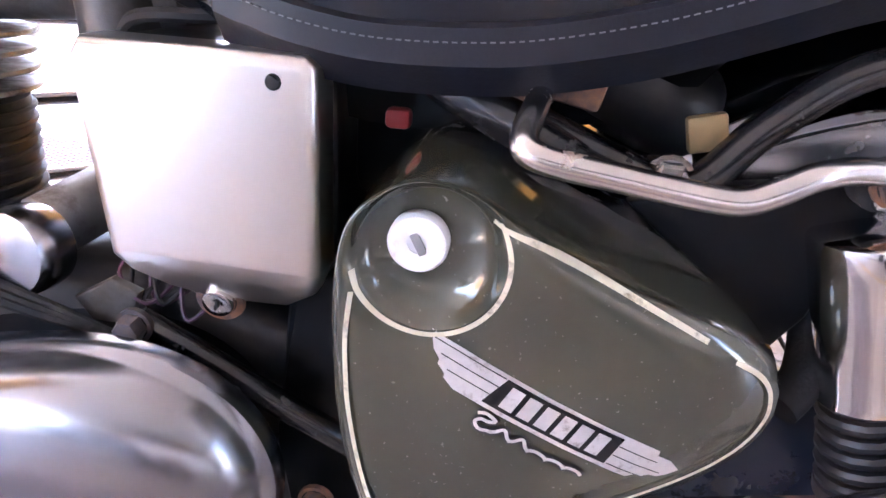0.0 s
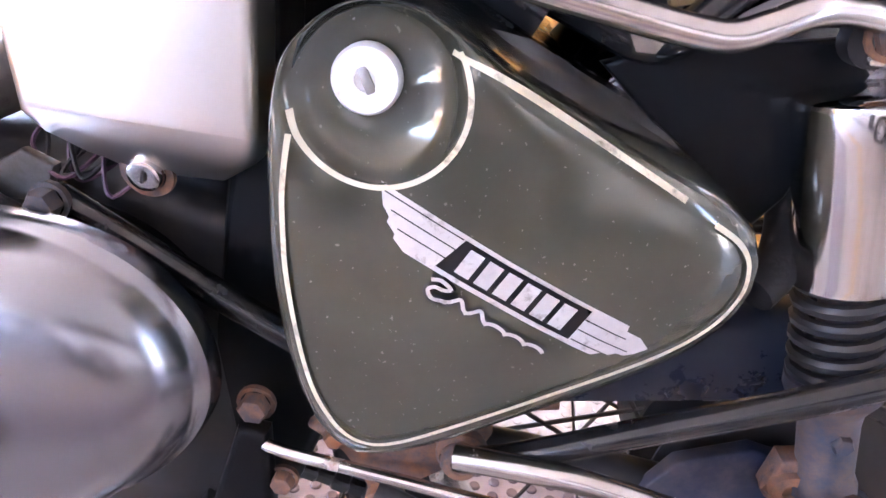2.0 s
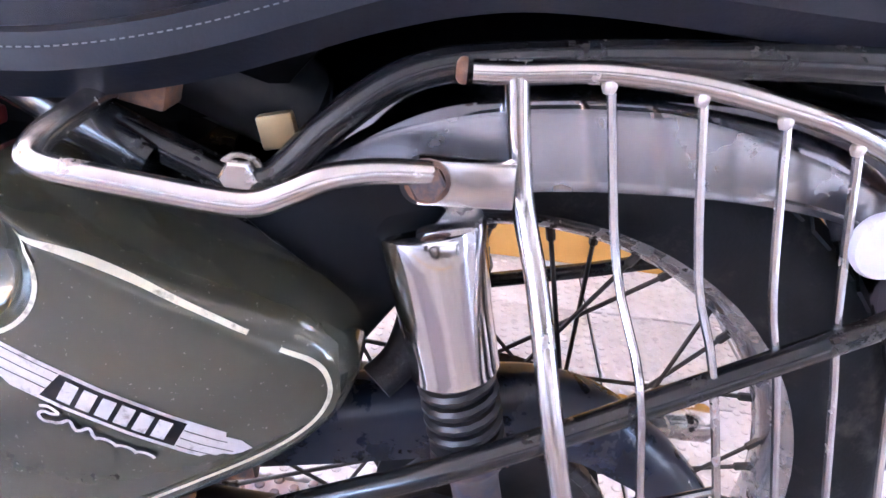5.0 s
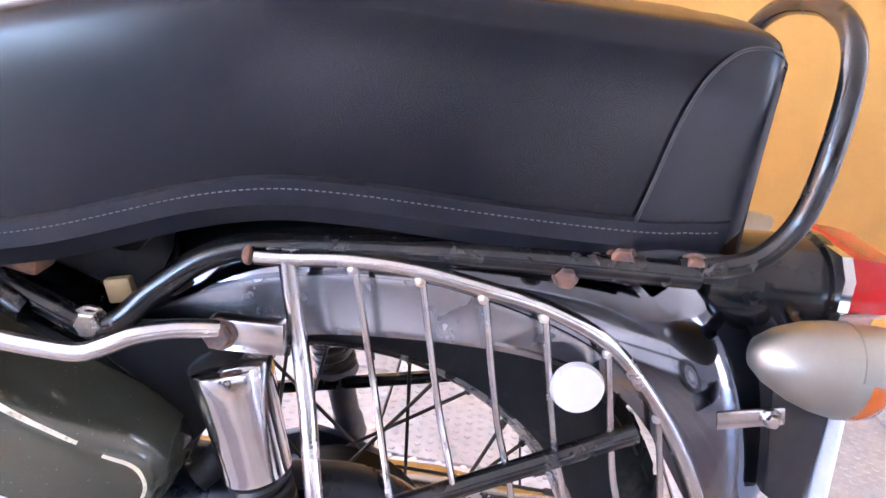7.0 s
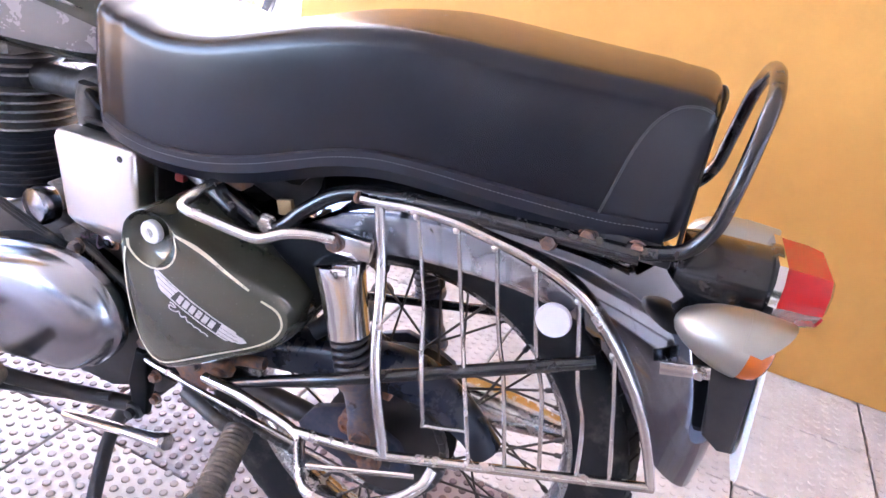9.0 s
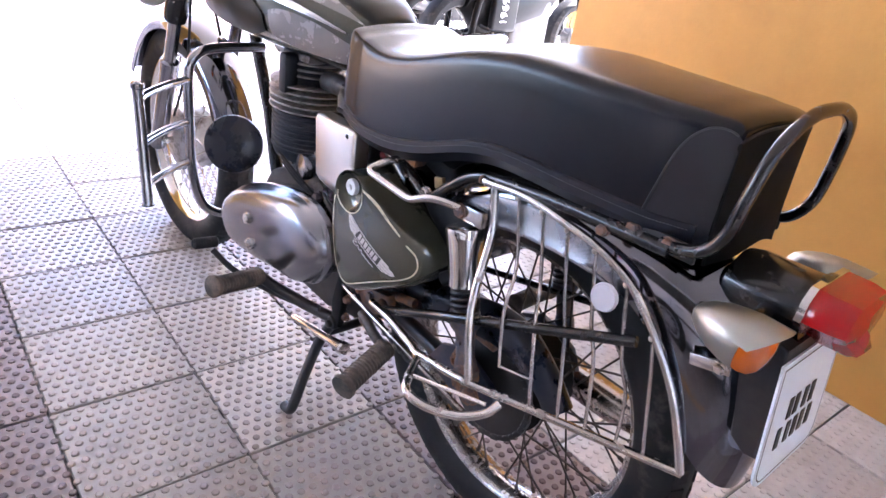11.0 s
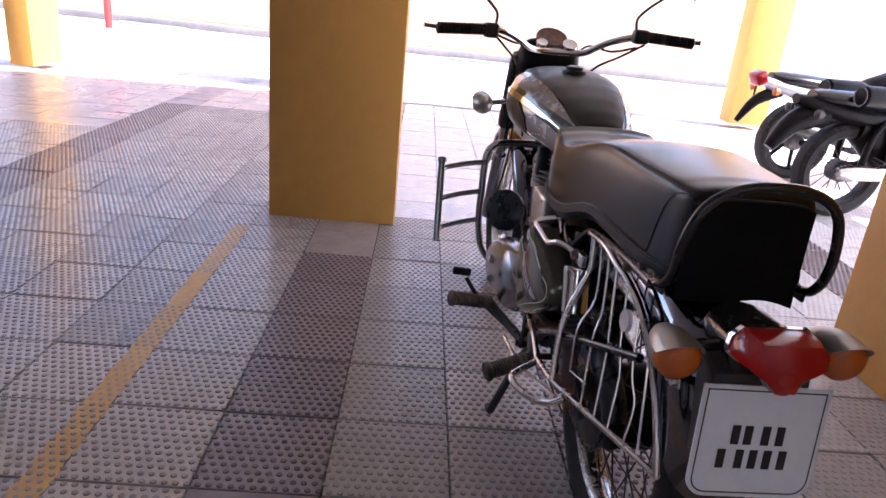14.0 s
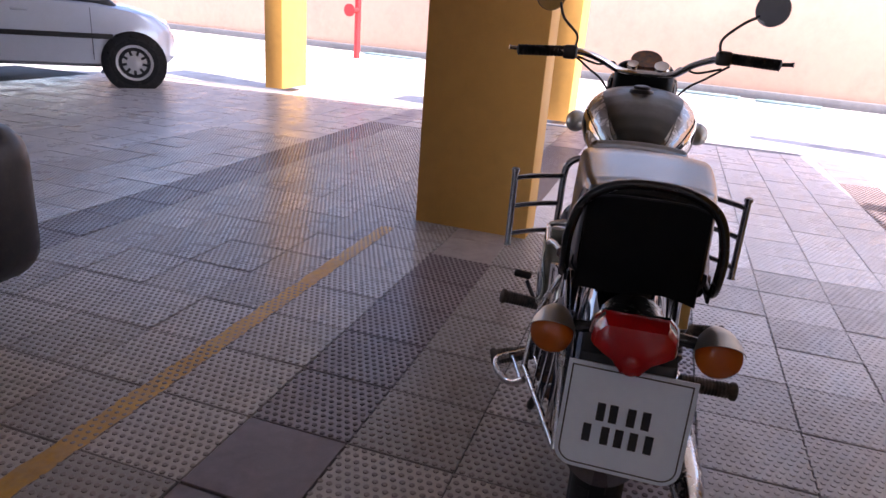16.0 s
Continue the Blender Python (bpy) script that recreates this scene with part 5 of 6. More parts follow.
def dense(st, k=5):
    idx = np.linspace(0, len(st) - 1, (len(st) - 1) * k + 1)
    return [tuple(float(np.interp(i, range(len(st)), [q[j] for q in st])) for j in range(4)) for i in idx]


TD = dense(TANK)
bm = B()
bridge(bm, [[bm.verts.new(p) for p in tank_ring(s)] for s in TD])
tank = part("fuel_tank", bm, olive, bike, "dark olive fuel tank with silver bands")


def tank_panel(a0, a1, x0, x1, mat, name, label="", grow=0.0012, taper=0.0):
    bm = B()
    rows = []
    for s in TD:
        if x0 <= s[0] <= x1:
            t = (s[0] - x0) / (x1 - x0)
            d = taper * (abs(2 * t - 1) ** 2.5)
            rows.append([bm.verts.new(p) for p in tank_ring(s, grow, a0 + d, a1 - d, 14)])
    for a, b in zip(rows, rows[1:]):
        for j in range(13):
            bm.faces.new((a[j], a[j + 1], b[j + 1], b[j]))
    part(name, bm, mat, tank, label)


silver_band = material("silver_band_paint", (0.34, 0.32, 0.31), 0.26, 0.4, 80, 0.05, 0.01, coat=0.3)
olive_tank = material("olive_tank_paint", (0.022, 0.023, 0.018), 0.36, 0.0, 100, 0.1, 0.01, spec=0.22)
tank_panel(50, 130, -1.0, -0.42, olive_tank, "top_stripe", "dark olive stripe along the top", 0.0030)
tank_panel(24, 52, -0.99, -0.43, silver_band, "silver_band", "", 0.0026, 16)
tank_panel(128, 156, -0.99, -0.43, silver_band, "silver_band", "", 0.0026, 16)
for a0, a1 in ((8, 17), (163, 172)):
    tank_panel(a0, a1, -0.99, -0.46, chrome, "chrome_strip", "", 0.0034, 4)
for a0, a1 in ((174, 214), (-34, 6)):
    tank_panel(a0, a1, -0.66, -0.44, silver_band, "rear_panel", "", 0.0026, 8)
tank_panel(168, 222, -0.96, -0.66, olive_tank, "knee_panel", "dark olive side panel", 0.0034, 20)
tank_panel(-42, 12, -0.96, -0.66, olive_tank, "knee_panel", "dark olive side panel", 0.0034, 20)
bm = B()
lathe(bm, [(0.034, 0.0), (0.036, 0.006), (0.033, 0.016), (0.024, 0.019), (0.024, 0.026), (0.014, 0.029)], 30, Matrix.Translation((-0.735, -0.008, 0.934)))
part("filler_cap", bm, black_dusty, tank)

# ---- front end ----
RAKE = (Vector((-1.10, 0, 0.985)) - FX).normalized()
for s in (-1, 1):
    a = FX + Vector((-0.03, s * 0.088, 0.0))
    bm = B()
    lathe(bm, [(0.022, -0.03), (0.024, 0.0), (0.0235, 0.24), (0.025, 0.25), (0.025, 0.27), (0.017, 0.275), (0.017, 0.42)], 22, along(a, a + RAKE))
    leg = part("fork_leg", bm, alloy, bike, "polished fork leg")
    bm = B()
    lathe(bm, [(0.028, 0.40), (0.031, 0.42), (0.031, 0.66), (0.024, 0.68)], 22, along(a, a + RAKE))
    part("fork_shroud", bm, black_paint, leg)
bm = B()
box(bm, (0.16, 0.20, 0.13), Matrix.Translation((-1.125, 0, 0.935)) @ Matrix.Rotation(radians(-24), 4, 'Y'), 0.045, 4)
nacelle = part("nacelle", bm, matt_black, bike, "black headlamp nacelle holding the instruments")
bm = B()
lathe(bm, [(0.085, 0), (0.092, 0.02), (0.095, 0.035), (0.09, 0.045), (0.05, 0.06)], 34, along((-1.17, 0, 0.905), (-1.27, 0, 0.885)))
part("headlamp", bm, chrome, nacelle)
for y, r in ((-0.042, 0.018), (0.050, 0.024)):
    bm = B()
    lathe(bm, [(r, -0.01), (r * 1.1, 0.008), (r, 0.013), (r * 0.8, 0.011)], 26, along((-1.045, y, 0.995), (-1.00, y, 1.06)))
    part("dial", bm, chrome, nacelle)
bm = B()
lathe(bm, [(0.048, -0.01), (0.052, 0.008), (0.050, 0.014), (0.044, 0.012)], 32, along((-1.10, 0.0, 1.010), (-1.065, 0, 1.07)))
part("speedometer", bm, rusty, nacelle)
bar = B()
BAR = [(-0.835, -0.385, 1.026), (-0.86, -0.25, 1.034), (-0.885, -0.20, 1.034), (-0.945, -0.14, 1.012), (-1.00, -0.09, 0.985), (-1.03, -0.04, 0.978), (-1.03, 0.04, 0.978), (-1.00, 0.09, 0.985), (-0.945, 0.14, 1.022), (-0.885, 0.20, 1.048), (-0.86, 0.25, 1.050), (-0.835, 0.35, 1.050)]
tube(bar, spline(BAR, 6), 0.011, 14)
bar = part("handlebar", bar, chrome, bike, "wide chrome handlebar with black grips")
for s, y0, y1, z in ((-1, -0.26, -0.395, 1.030), (1, 0.235, 0.362, 1.050)):
    bm = B()
    m = along((-0.862, y0, z + 0.003), (-0.834, y1, z - 0.003))
    d = abs(y1 - y0) + 0.004
    prof = [(0.0165, 0.0)]
    for k in range(12):
        prof += [(0.0165, d * (k + 0.2) / 12), (0.0150, d * (k + 0.5) / 12), (0.0165, d * (k + 0.8) / 12)]
    lathe(bm, prof + [(0.0175, d), (0.010, d + 0.004)], 20, m)
    part("grip", bm, rubber, bar)
    bm = B()
    box(bm, (0.045, 0.045, 0.042), Matrix.Translation((-0.868, s * (abs(y0) - 0.022), z + 0.002)), 0.010, 3)
    part("switch_box", bm, black_dusty, bar)
    bm = B()
    tube(bm, spline([(-0.90, s * (abs(y0) - 0.03), z), (-0.925, s * (abs(y0) + 0.02), z - 0.006), (-0.905, s * (abs(y0) + 0.12), z - 0.004), (-0.885, s * (abs(y0) + 0.175), z)], 5), [0.006] * 15 + [0.008], 8)
    part("lever", bm, black_dusty if s > 0 else alloy, bar)
    bm = B()
    c = Vector((-0.862, s * 0.317, 1.196))
    tube(bm, spline([(-0.875, s * (abs(y0) - 0.035), z + 0.02), (-0.878, s * (abs(y0) - 0.035), z + 0.055), (-0.872, s * (abs(y0) + 0.01), z + 0.10), (-0.872, c.y - s * 0.03, c.z - 0.02)], 5), 0.0042, 8)
    mirror = part("mirror", bm, black_dusty, bar, "round rear-view mirror on a stalk")
    bm = B()
    mm = along(c, c + Vector((0.9, -s * 0.35, -0.05)))
    lathe(bm, [(0.010, -0.022), (0.038, -0.014), (0.047, -0.003), (0.0475, 0.003), (0.0455, 0.004)], 34, mm)
    part("mirror_shell", bm, black_dusty, mirror)
    bm = B()
    lathe(bm, [(0.0455, 0.0), (0.0455, 0.0045), (0.001, 0.0046)], 34, mm)
    part("mirror_face", bm, mirror_glass, mirror)
    body = indicator((-1.09, s * 0.205, 0.788), (-1, 0, 0), "front_indicator", "round chrome front indicator")
    bm = B()
    rod(bm, (-1.12, s * 0.10, 0.80), (-1.11, s * 0.18, 0.79), 0.010, 12)
    part("stalk", bm, chrome, body)
for s in (-1, 1):
    bm = B()
    tube(bm, spline([(-0.88, s * 0.235, 1.03), (-0.93, s * 0.18, 0.985), (-1.00, s * 0.13, 0.94), (-1.06, s * 0.09, 0.86), (-1.02, s * 0.07, 0.70)], 8), 0.0035, 8)
    tube(bm, spline([(-0.89, s * 0.215, 1.02), (-0.92, s * 0.15, 1.0), (-1.04, s * 0.10, 1.0), (-1.14, s * 0.08, 0.90), (-1.22, s * 0.07, 0.60), (-1.30, s * 0.08, 0.42)], 8), 0.0035, 8)
    part("cable", bm, rubber, bike)

# ---- crash guard ----
bm = B()
tube(bm, spline([(-0.90, -0.02, 0.70), (-0.895, -0.14, 0.70), (-0.89, -0.185, 0.688), (-0.89, -0.205, 0.65), (-0.885, -0.208, 0.55), (-0.88, -0.205, 0.42), (-0.88, -0.168, 0.32), (-0.85, -0.06, 0.29)], 6), 0.0115, 12)
tube(bm, spline([(-0.90, 0.02, 0.70), (-0.895, 0.14, 0.70), (-0.89, 0.185, 0.688), (-0.89, 0.205, 0.65), (-0.885, 0.208, 0.55), (-0.88, 0.205, 0.42), (-0.88, 0.168, 0.32), (-0.85, 0.06, 0.29)], 6), 0.0115, 12)
guard = part("crash_guard", bm, guard_chrome, bike, "chromed tubular crash guard with ladder sides")
for s in (-1, 1):
    bm = B()
    lathe(bm, [(0.013, -0.006), (0.0105, 0.0), (0.0105, 0.236), (0.0135, 0.238), (0.0135, 0.248), (0.007, 0.253)], 16, along((-0.760, s * 0.352, 0.415), (-0.778, s * 0.354, 0.655)))
    part("post", bm, guard_chrome, guard)
    for z in (0.635, 0.540, 0.445):
        bm = B()
        tube(bm, spline([(-0.886, s * 0.208, z), (-0.845, s * 0.27, z + 0.001), (-0.795, s * 0.330, z), (-0.772, s * 0.352, z - 0.003)], 5), 0.0085, 10)
        part("rung", bm, guard_chrome, guard)
bm = B()
lathe(bm, [(0.010, -0.045), (0.030, -0.040), (0.034, -0.02), (0.060, -0.008), (0.066, 0.0), (0.064, 0.008), (0.040, 0.020), (0.010, 0.024)], 34, along((-0.805, -0.140, 0.506), (-0.74, -0.19, 0.530)))
part("horn", bm, blue_black, bike, "round black horn")

# ---- foot controls and stand ----


def peg(a, b, name, label):
    m = along(a, b)
    d = (Vector(b) - Vector(a)).length
    prof = [(0.014, 0.0), (0.0195, 0.004)]
    for k in range(14):
        prof += [(0.0195, 0.008 + (d - 0.02) * (k + 0.1) / 14), (0.0175, 0.008 + (d - 0.02) * (k + 0.45) / 14), (0.0175, 0.008 + (d - 0.02) * (k + 0.65) / 14), (0.0195, 0.008 + (d - 0.02) * (k + 0.95) / 14)]
    bm = B()
    lathe(bm, prof + [(0.0225, d - 0.008), (0.0225, d), (0.018, d + 0.003)], 22, m)
    return part(name, bm, rubber_dusty, bike, label)


peg((-0.566, -0.195, 0.297), (-0.530, -0.318, 0.322), "footrest", "black ribbed rubber footrest")
peg((-0.17, 0.175, 0.335), (-0.18, 0.305, 0.330), "passenger_footrest", "dusty ribbed rubber passenger footrest")
peg((-0.566, 0.195, 0.297), (-0.530, 0.318, 0.322), "footrest", "black ribbed rubber footrest")
peg((-0.170, -0.160, 0.345), (-0.142, -0.272, 0.318), "passenger_footrest", "dusty ribbed rubber passenger footrest")
bm = B()
tube(bm, [(-0.272, -0.144, 0.353), (-0.215, -0.154, 0.338), (-0.170, -0.162, 0.336)], 0.0095, 12)
part("footrest_arm", bm, fin_metal, bike, "grimy steel footrest arm")
bm = B()
tube(bm, [(-0.35, -0.135, 0.284), (-0.45, -0.155, 0.278), (-0.540, -0.180, 0.283), (-0.566, -0.197, 0.297)], 0.012, 10)
part("footrest_arm", bm, black_dusty, bike)
bm = B()
tube(bm, spline([(-0.40, -0.150, 0.290), (-0.50, -0.17, 0.270), (-0.61, -0.225, 0.290), (-0.652, -0.262, 0.335)], 5), 0.0065, 8)
lever = part("gear_lever", bm, black_dusty, bike)
bm = B()
lathe(bm, [(0.007, 0), (0.012, 0.004), (0.012, 0.05), (0.008, 0.054)], 16, along((-0.652, -0.250, 0.352), (-0.654, -0.305, 0.356)))
part("toe_rubber", bm, rubber, lever)
bm = B()
slab(bm, [(-0.356, 0.390), (-0.338, 0.388), (-0.334, 0.33), (-0.342, 0.278), (-0.366, 0.275), (-0.372, 0.33)], -0.146, -0.130, 0.005)
pedal = part("pedal_arm", bm, matt_black, bike)
bm = B()
lathe(bm, [(0.0150, -0.012), (0.0155, 0.002), (0.0130, 0.006), (0.0085, 0.007), (0.0080, 0.014), (0.005, 0.015)], 20, along((-0.362, -0.144, 0.280), (-0.362, -0.160, 0.279)))
part("pedal_boss", bm, black_dusty, pedal)
bm = B()
lathe(bm, [(0.006, 0), (0.0092, 0.008), (0.0088, 0.13), (0.0100, 0.16), (0.0140, 0.19), (0.0160, 0.202), (0.0125, 0.207)], 16, along((-0.485, -0.160, 0.229), (-0.283, -0.168, 0.272)) @ Matrix.Diagonal((1.0, 0.8, 1.0, 1.0)))
part("stand_tang", bm, chrome_rack, bike, "flattened chrome stand lever")
for s in (-1, 1):
    bm = B()
    tube(bm, spline([(-0.385, s * 0.100, 0.285), (-0.432, s * 0.118, 0.196), (-0.440, s * 0.150, 0.105), (-0.436, s * 0.176, 0.040), (-0.442, s * 0.183, 0.016), (-0.465, s * 0.184, 0.013)], 5), 0.0115, 10)
    part("centre_stand", bm, black_dusty, bike)
bm = B()
rod(bm, (-0.428, -0.115, 0.205), (-0.428, 0.115, 0.205), 0.010, 10)
part("stand_bar", bm, black_dusty, bike)

# ---- vehicles and fittings round about ----
tyre_mat = rubber
alloy_wheel = material("painted_alloy", (0.62, 0.62, 0.64), 0.35, 0.6, 60, 0.06, 0.0)


def car(name, paint, place, turn, label):
    """A small hatchback, nose towards its own +y, on four wheels."""
    c = thing(name, label, "car")
    L, W = 3.56, 1.56
    # half-length, underside, waist height, half width
    body = [(-1.78, 0.42, 0.72, 0.60), (-1.74, 0.30, 0.86, 0.68), (-1.60, 0.24, 0.95, 0.745), (-1.2, 0.22, 0.98, 0.775), (-0.5, 0.22, 0.96, 0.78), (0.3, 0.22, 0.94, 0.78), (0.75, 0.22, 0.92, 0.775), (1.10, 0.23, 0.87, 0.765), (1.36, 0.25, 0.80, 0.72), (1.50, 0.28, 0.70, 0.62), (1.58, 0.34, 0.58, 0.42)]
    bm = B()
    rings = []
    for y, z0, z1, w in body:
        h = z1 - z0
        sec = [(-0.90, 0.0), (-0.985, 0.06), (-1.0, 0.25), (-1.0, 0.55), (-0.985, 0.80), (-0.93, 0.95), (-0.80, 1.0), (-0.3, 1.02)]
        sec = sec + [(-u, v) for u, v in sec[::-1]]
        rings.append([bm.verts.new((u * w, y, z0 + v * h)) for u, v in sec])
    bridge(bm, rings)
    part("body", bm, paint, c)
    bm = B()
    glass = [(-1.66, 0.90, 0.60, 0.02), (-1.50, 0.92, 0.66, 0.42), (-1.25, 0.94, 0.68, 0.55), (-0.5, 0.93, 0.69, 0.58), (0.1, 0.92, 0.69, 0.54), (0.45, 0.91, 0.68, 0.40), (1.0, 0.86, 0.66, 0.02)]
    rings = []
    for y, z0, w, h in glass:
        sec = [(-1.0, 0.0), (-0.97, 0.3), (-0.90, 0.75), (-0.84, 0.93), (-0.70, 1.0)]
        sec = sec + [(-u, v) for u, v in sec[::-1]]
        rings.append([bm.verts.new((u * w, y, z0 + v * h)) for u, v in sec])
    bridge(bm, rings)
    part("greenhouse", bm, glass_dark, c, "dark tinted windows")
    bm = B()
    rings = []
    for y, z0, w, h in glass[1:-1]:
        rings.append([bm.verts.new((u * w, y, z0 + v * h)) for u, v in ((-0.93, 0.80), (-0.86, 0.95), (-0.70, 1.02), (0.70, 1.02), (0.86, 0.95), (0.93, 0.80), (0.7, 0.9), (-0.7, 0.9))])
    bridge(bm, rings)
    part("roof", bm, paint, c)
    for s in (-1, 1):
        for y, z, ln in ((0.18, 0.56, 1.9), ):
            bm = B()
            box(bm, (0.02, ln, 0.055), Matrix.Translation((s * 0.783, y - 0.2, z)), 0.008)
            part("side_moulding", bm, black_dusty, c, "black rubbing strip")
        for y in (0.05, -0.85):
            bm = B()
            box(bm, (0.03, 0.16, 0.03), Matrix.Translation((s * 0.785, y, 0.80)), 0.008)
            part("door_handle", bm, paint, c)
        for y in (0.72, -0.18, -1.02):
            bm = B()
            box(bm, (0.004, 0.006, 0.55), Matrix.Translation((s * 0.7815, y, 0.58)))
            part("door_gap", bm, decal_black, c)
        bm = B()
        box(bm, (0.16, 0.05, 0.20), Matrix.Translation((s * 0.62, -1.70, 0.80)) @ Matrix.Rotation(s * 0.5, 4, 'Z'), 0.03)
        part("tail_light", bm, red_lens, c)
        bm = B()
        box(bm, (0.26, 0.10, 0.13), Matrix.Translation((s * 0.52, 1.44, 0.66)) @ Matrix.Rotation(-s * 0.5, 4, 'Z'), 0.04)
        part("headlight", bm, white_plastic, c)
        for y in (-1.13, 1.13):
            m = Matrix.Translation((s * 0.70, y, 0.285)) @ Matrix.Rotation(radians(90) * s, 4, 'Y')
            bm = B()
            lathe(bm, [(0.345, -0.03), (0.345, 0.088), (0.30, 0.090)], 36, m)
            part("wheel_arch", bm, decal_black, c)
            bm = B()
            lathe(bm, [(0.19, -0.08), (0.265, -0.08), (0.283, -0.06), (0.285, 0.05), (0.268, 0.088), (0.215, 0.094), (0.19, 0.085)], 40, m)
            w = part("wheel", bm, tyre_mat, c)
            bm = B()
            lathe(bm, [(0.20, 0.088), (0.195, 0.096), (0.16, 0.088), (0.045, 0.096), (0.02, 0.100)], 36, m)
            part("hubcap", bm, alloy_wheel, w, "silver multi-spoke wheel trim")
            for k in range(9):
                bm = B()
                mm = m @ Matrix.Rotation(2 * math.pi * k / 9, 4, 'Z')
                box(bm, (0.085, 0.028, 0.006), mm @ Matrix.Translation((0.125, 0, 0.0945)), 0.002, 1)
                part("trim_slot", bm, decal_black, w)
    bm = B()
    box(bm, (1.54, 0.34, 0.56), Matrix.Translation((0, -1.66, 0.40)), 0.13, 5)
    part("rear_bumper", bm, black_dusty, c)
    c.matrix_world = Matrix.Translation(place) @ Matrix.Rotation(radians(turn), 4, 'Z')
    return c


car("hatchback_car", car_silver, (-5.34, -6.86, 0), 38, "silver hatchback car parked at the edge of the yard")
car("white_car", car_white, (1.31, -2.71, 0), -90, "white car with dark bumper parked on the tiles")


def parked_bike(place, turn, label, sporty):
    """A parked motorcycle, nose towards its own +y, rear axle over its origin."""
    b = thing("parked_motorcycle", label, "motorcycle")
    dark = matt_black
    for y, nm in ((0, "rear_wheel"), (1.32, "front_wheel")):
        m = Matrix.Translation((0, y, 0.305)) @ Matrix.Rotation(radians(90), 4, 'Y')
        bm = B()
        lathe(bm, [(0.225, -0.05), (0.27, -0.062), (0.298, -0.04), (0.305, 0), (0.298, 0.04), (0.27, 0.062), (0.225, 0.05)], 44, m, False)
        w = part(nm, bm, rubber, b)
        bm = B()
        rings = [[bm.verts.new(m @ Vector((r * math.cos(2 * math.pi * j / 40), r * math.sin(2 * math.pi * j / 40), h))) for j in range(40)] for r, h in ((0.228, -0.045), (0.21, -0.03), (0.205, 0), (0.21, 0.03), (0.228, 0.045), (0.226, 0))]
        bridge(bm, rings, True)
        part("rim", bm, matt_black if sporty else black_dusty, w)
        bm = B()
        lathe(bm, [(0.05, -0.06), (0.07, -0.04), (0.07, 0.04), (0.05, 0.06)], 24, m)
        part("hub", bm, fin_metal, w)
        for k in range(6 if sporty else 18):
            a = 2 * math.pi * k / (6 if sporty else 18)
            bm = B()
            p, q = m @ Vector((0.06 * math.cos(a), 0.06 * math.sin(a), 0.02 * (-1) ** k)), m @ Vector((0.212 * math.cos(a + 0.12), 0.212 * math.sin(a + 0.12), 0))
            rod(bm, p, q, 0.016 if sporty else 0.003, 6)
            part("spoke", bm, matt_black if sporty else black_dusty, w)
    for s in (-1, 1):
        for nm, pts in (("swingarm", [(s * 0.10, 0.0, 0.305), (s * 0.10, 0.40, 0.36)]), ("fork_leg", [(s * 0.09, 1.32, 0.305), (s * 0.09, 1.12, 0.95)]),
                        ("frame_tube", spline([(s * 0.12, 0.05, 0.36), (s * 0.13, 0.10, 0.62), (s * 0.12, 0.35, 0.70)], 4))):
            part(nm, tube(B(), pts, 0.022, 10), matt_black, b)
    bm = B()
    st = [(0.02, 0.60, 0.10, 0.10), (0.20, 0.52, 0.12, 0.18), (0.45, 0.50, 0.13, 0.22), (0.75, 0.56, 0.13, 0.20), (0.98, 0.66, 0.08, 0.12)]
    bridge(bm, [[bm.verts.new((w * math.cos(a), y, z + h * math.sin(a))) for a in np.linspace(0, 2 * math.pi, 22)[:-1]] for y, z, w, h in st])
    part("centre_body", bm, matt_black, b)
    bm = B()
    box(bm, (0.24, 0.44, 0.36), Matrix.Translation((0, 0.66, 0.42)), 0.05, 3)
    part("engine", bm, black_dusty, b)
    bm = B()
    st = [(0.42, 0.66, 0.09, 0.06), (0.50, 0.70, 0.13, 0.12), (0.70, 0.74, 0.16, 0.16), (0.90, 0.77, 0.16, 0.16), (1.02, 0.78, 0.11, 0.10)]
    bridge(bm, [[bm.verts.new((w * math.cos(a), y, z + h * math.sin(a))) for a in np.linspace(0, 2 * math.pi, 22)[:-1]] for y, z, w, h in st])
    part("fuel_tank", bm, dark, b)
    bm = B()
    up = 0.02 if sporty else 0.0
    st = [(-0.32, 0.76 + up, 0.05, 0.03), (-0.25, 0.75 + up, 0.10, 0.05), (0.0, 0.74 + up * 0.7, 0.13, 0.06), (0.25, 0.73, 0.14, 0.06), (0.48, 0.74, 0.10, 0.05)]
    bridge(bm, [[bm.verts.new((w * math.cos(a), y, z + h * math.sin(a))) for a in np.linspace(0, 2 * math.pi, 20)[:-1]] for y, z, w, h in st])
    part("seat", bm, leather, b)
    bm = B()
    st = [(-0.42, 0.73 + up, 0.04, 0.03), (-0.30, 0.70 + up, 0.10, 0.05), (0.0, 0.66 + up * 0.5, 0.13, 0.07), (0.35, 0.60, 0.13, 0.09)]
    bridge(bm, [[bm.verts.new((w * math.cos(a), y, z + h * math.sin(a))) for a in np.linspace(0, 2 * math.pi, 20)[:-1]] for y, z, w, h in st])
    # silver on the sporty tail paints in the sun's highlight
    part("tail_fairing", bm, car_silver if sporty else dark, b)
    if sporty:
        bm = B()
        box(bm, (0.13, 0.09, 0.10), Matrix.Translation((0, -0.42, 0.74 + up)) @ Matrix.Rotation(radians(25), 4, 'X'), 0.02, 3)
        part("tail_light", bm, red_lens, b)
    bm = B()
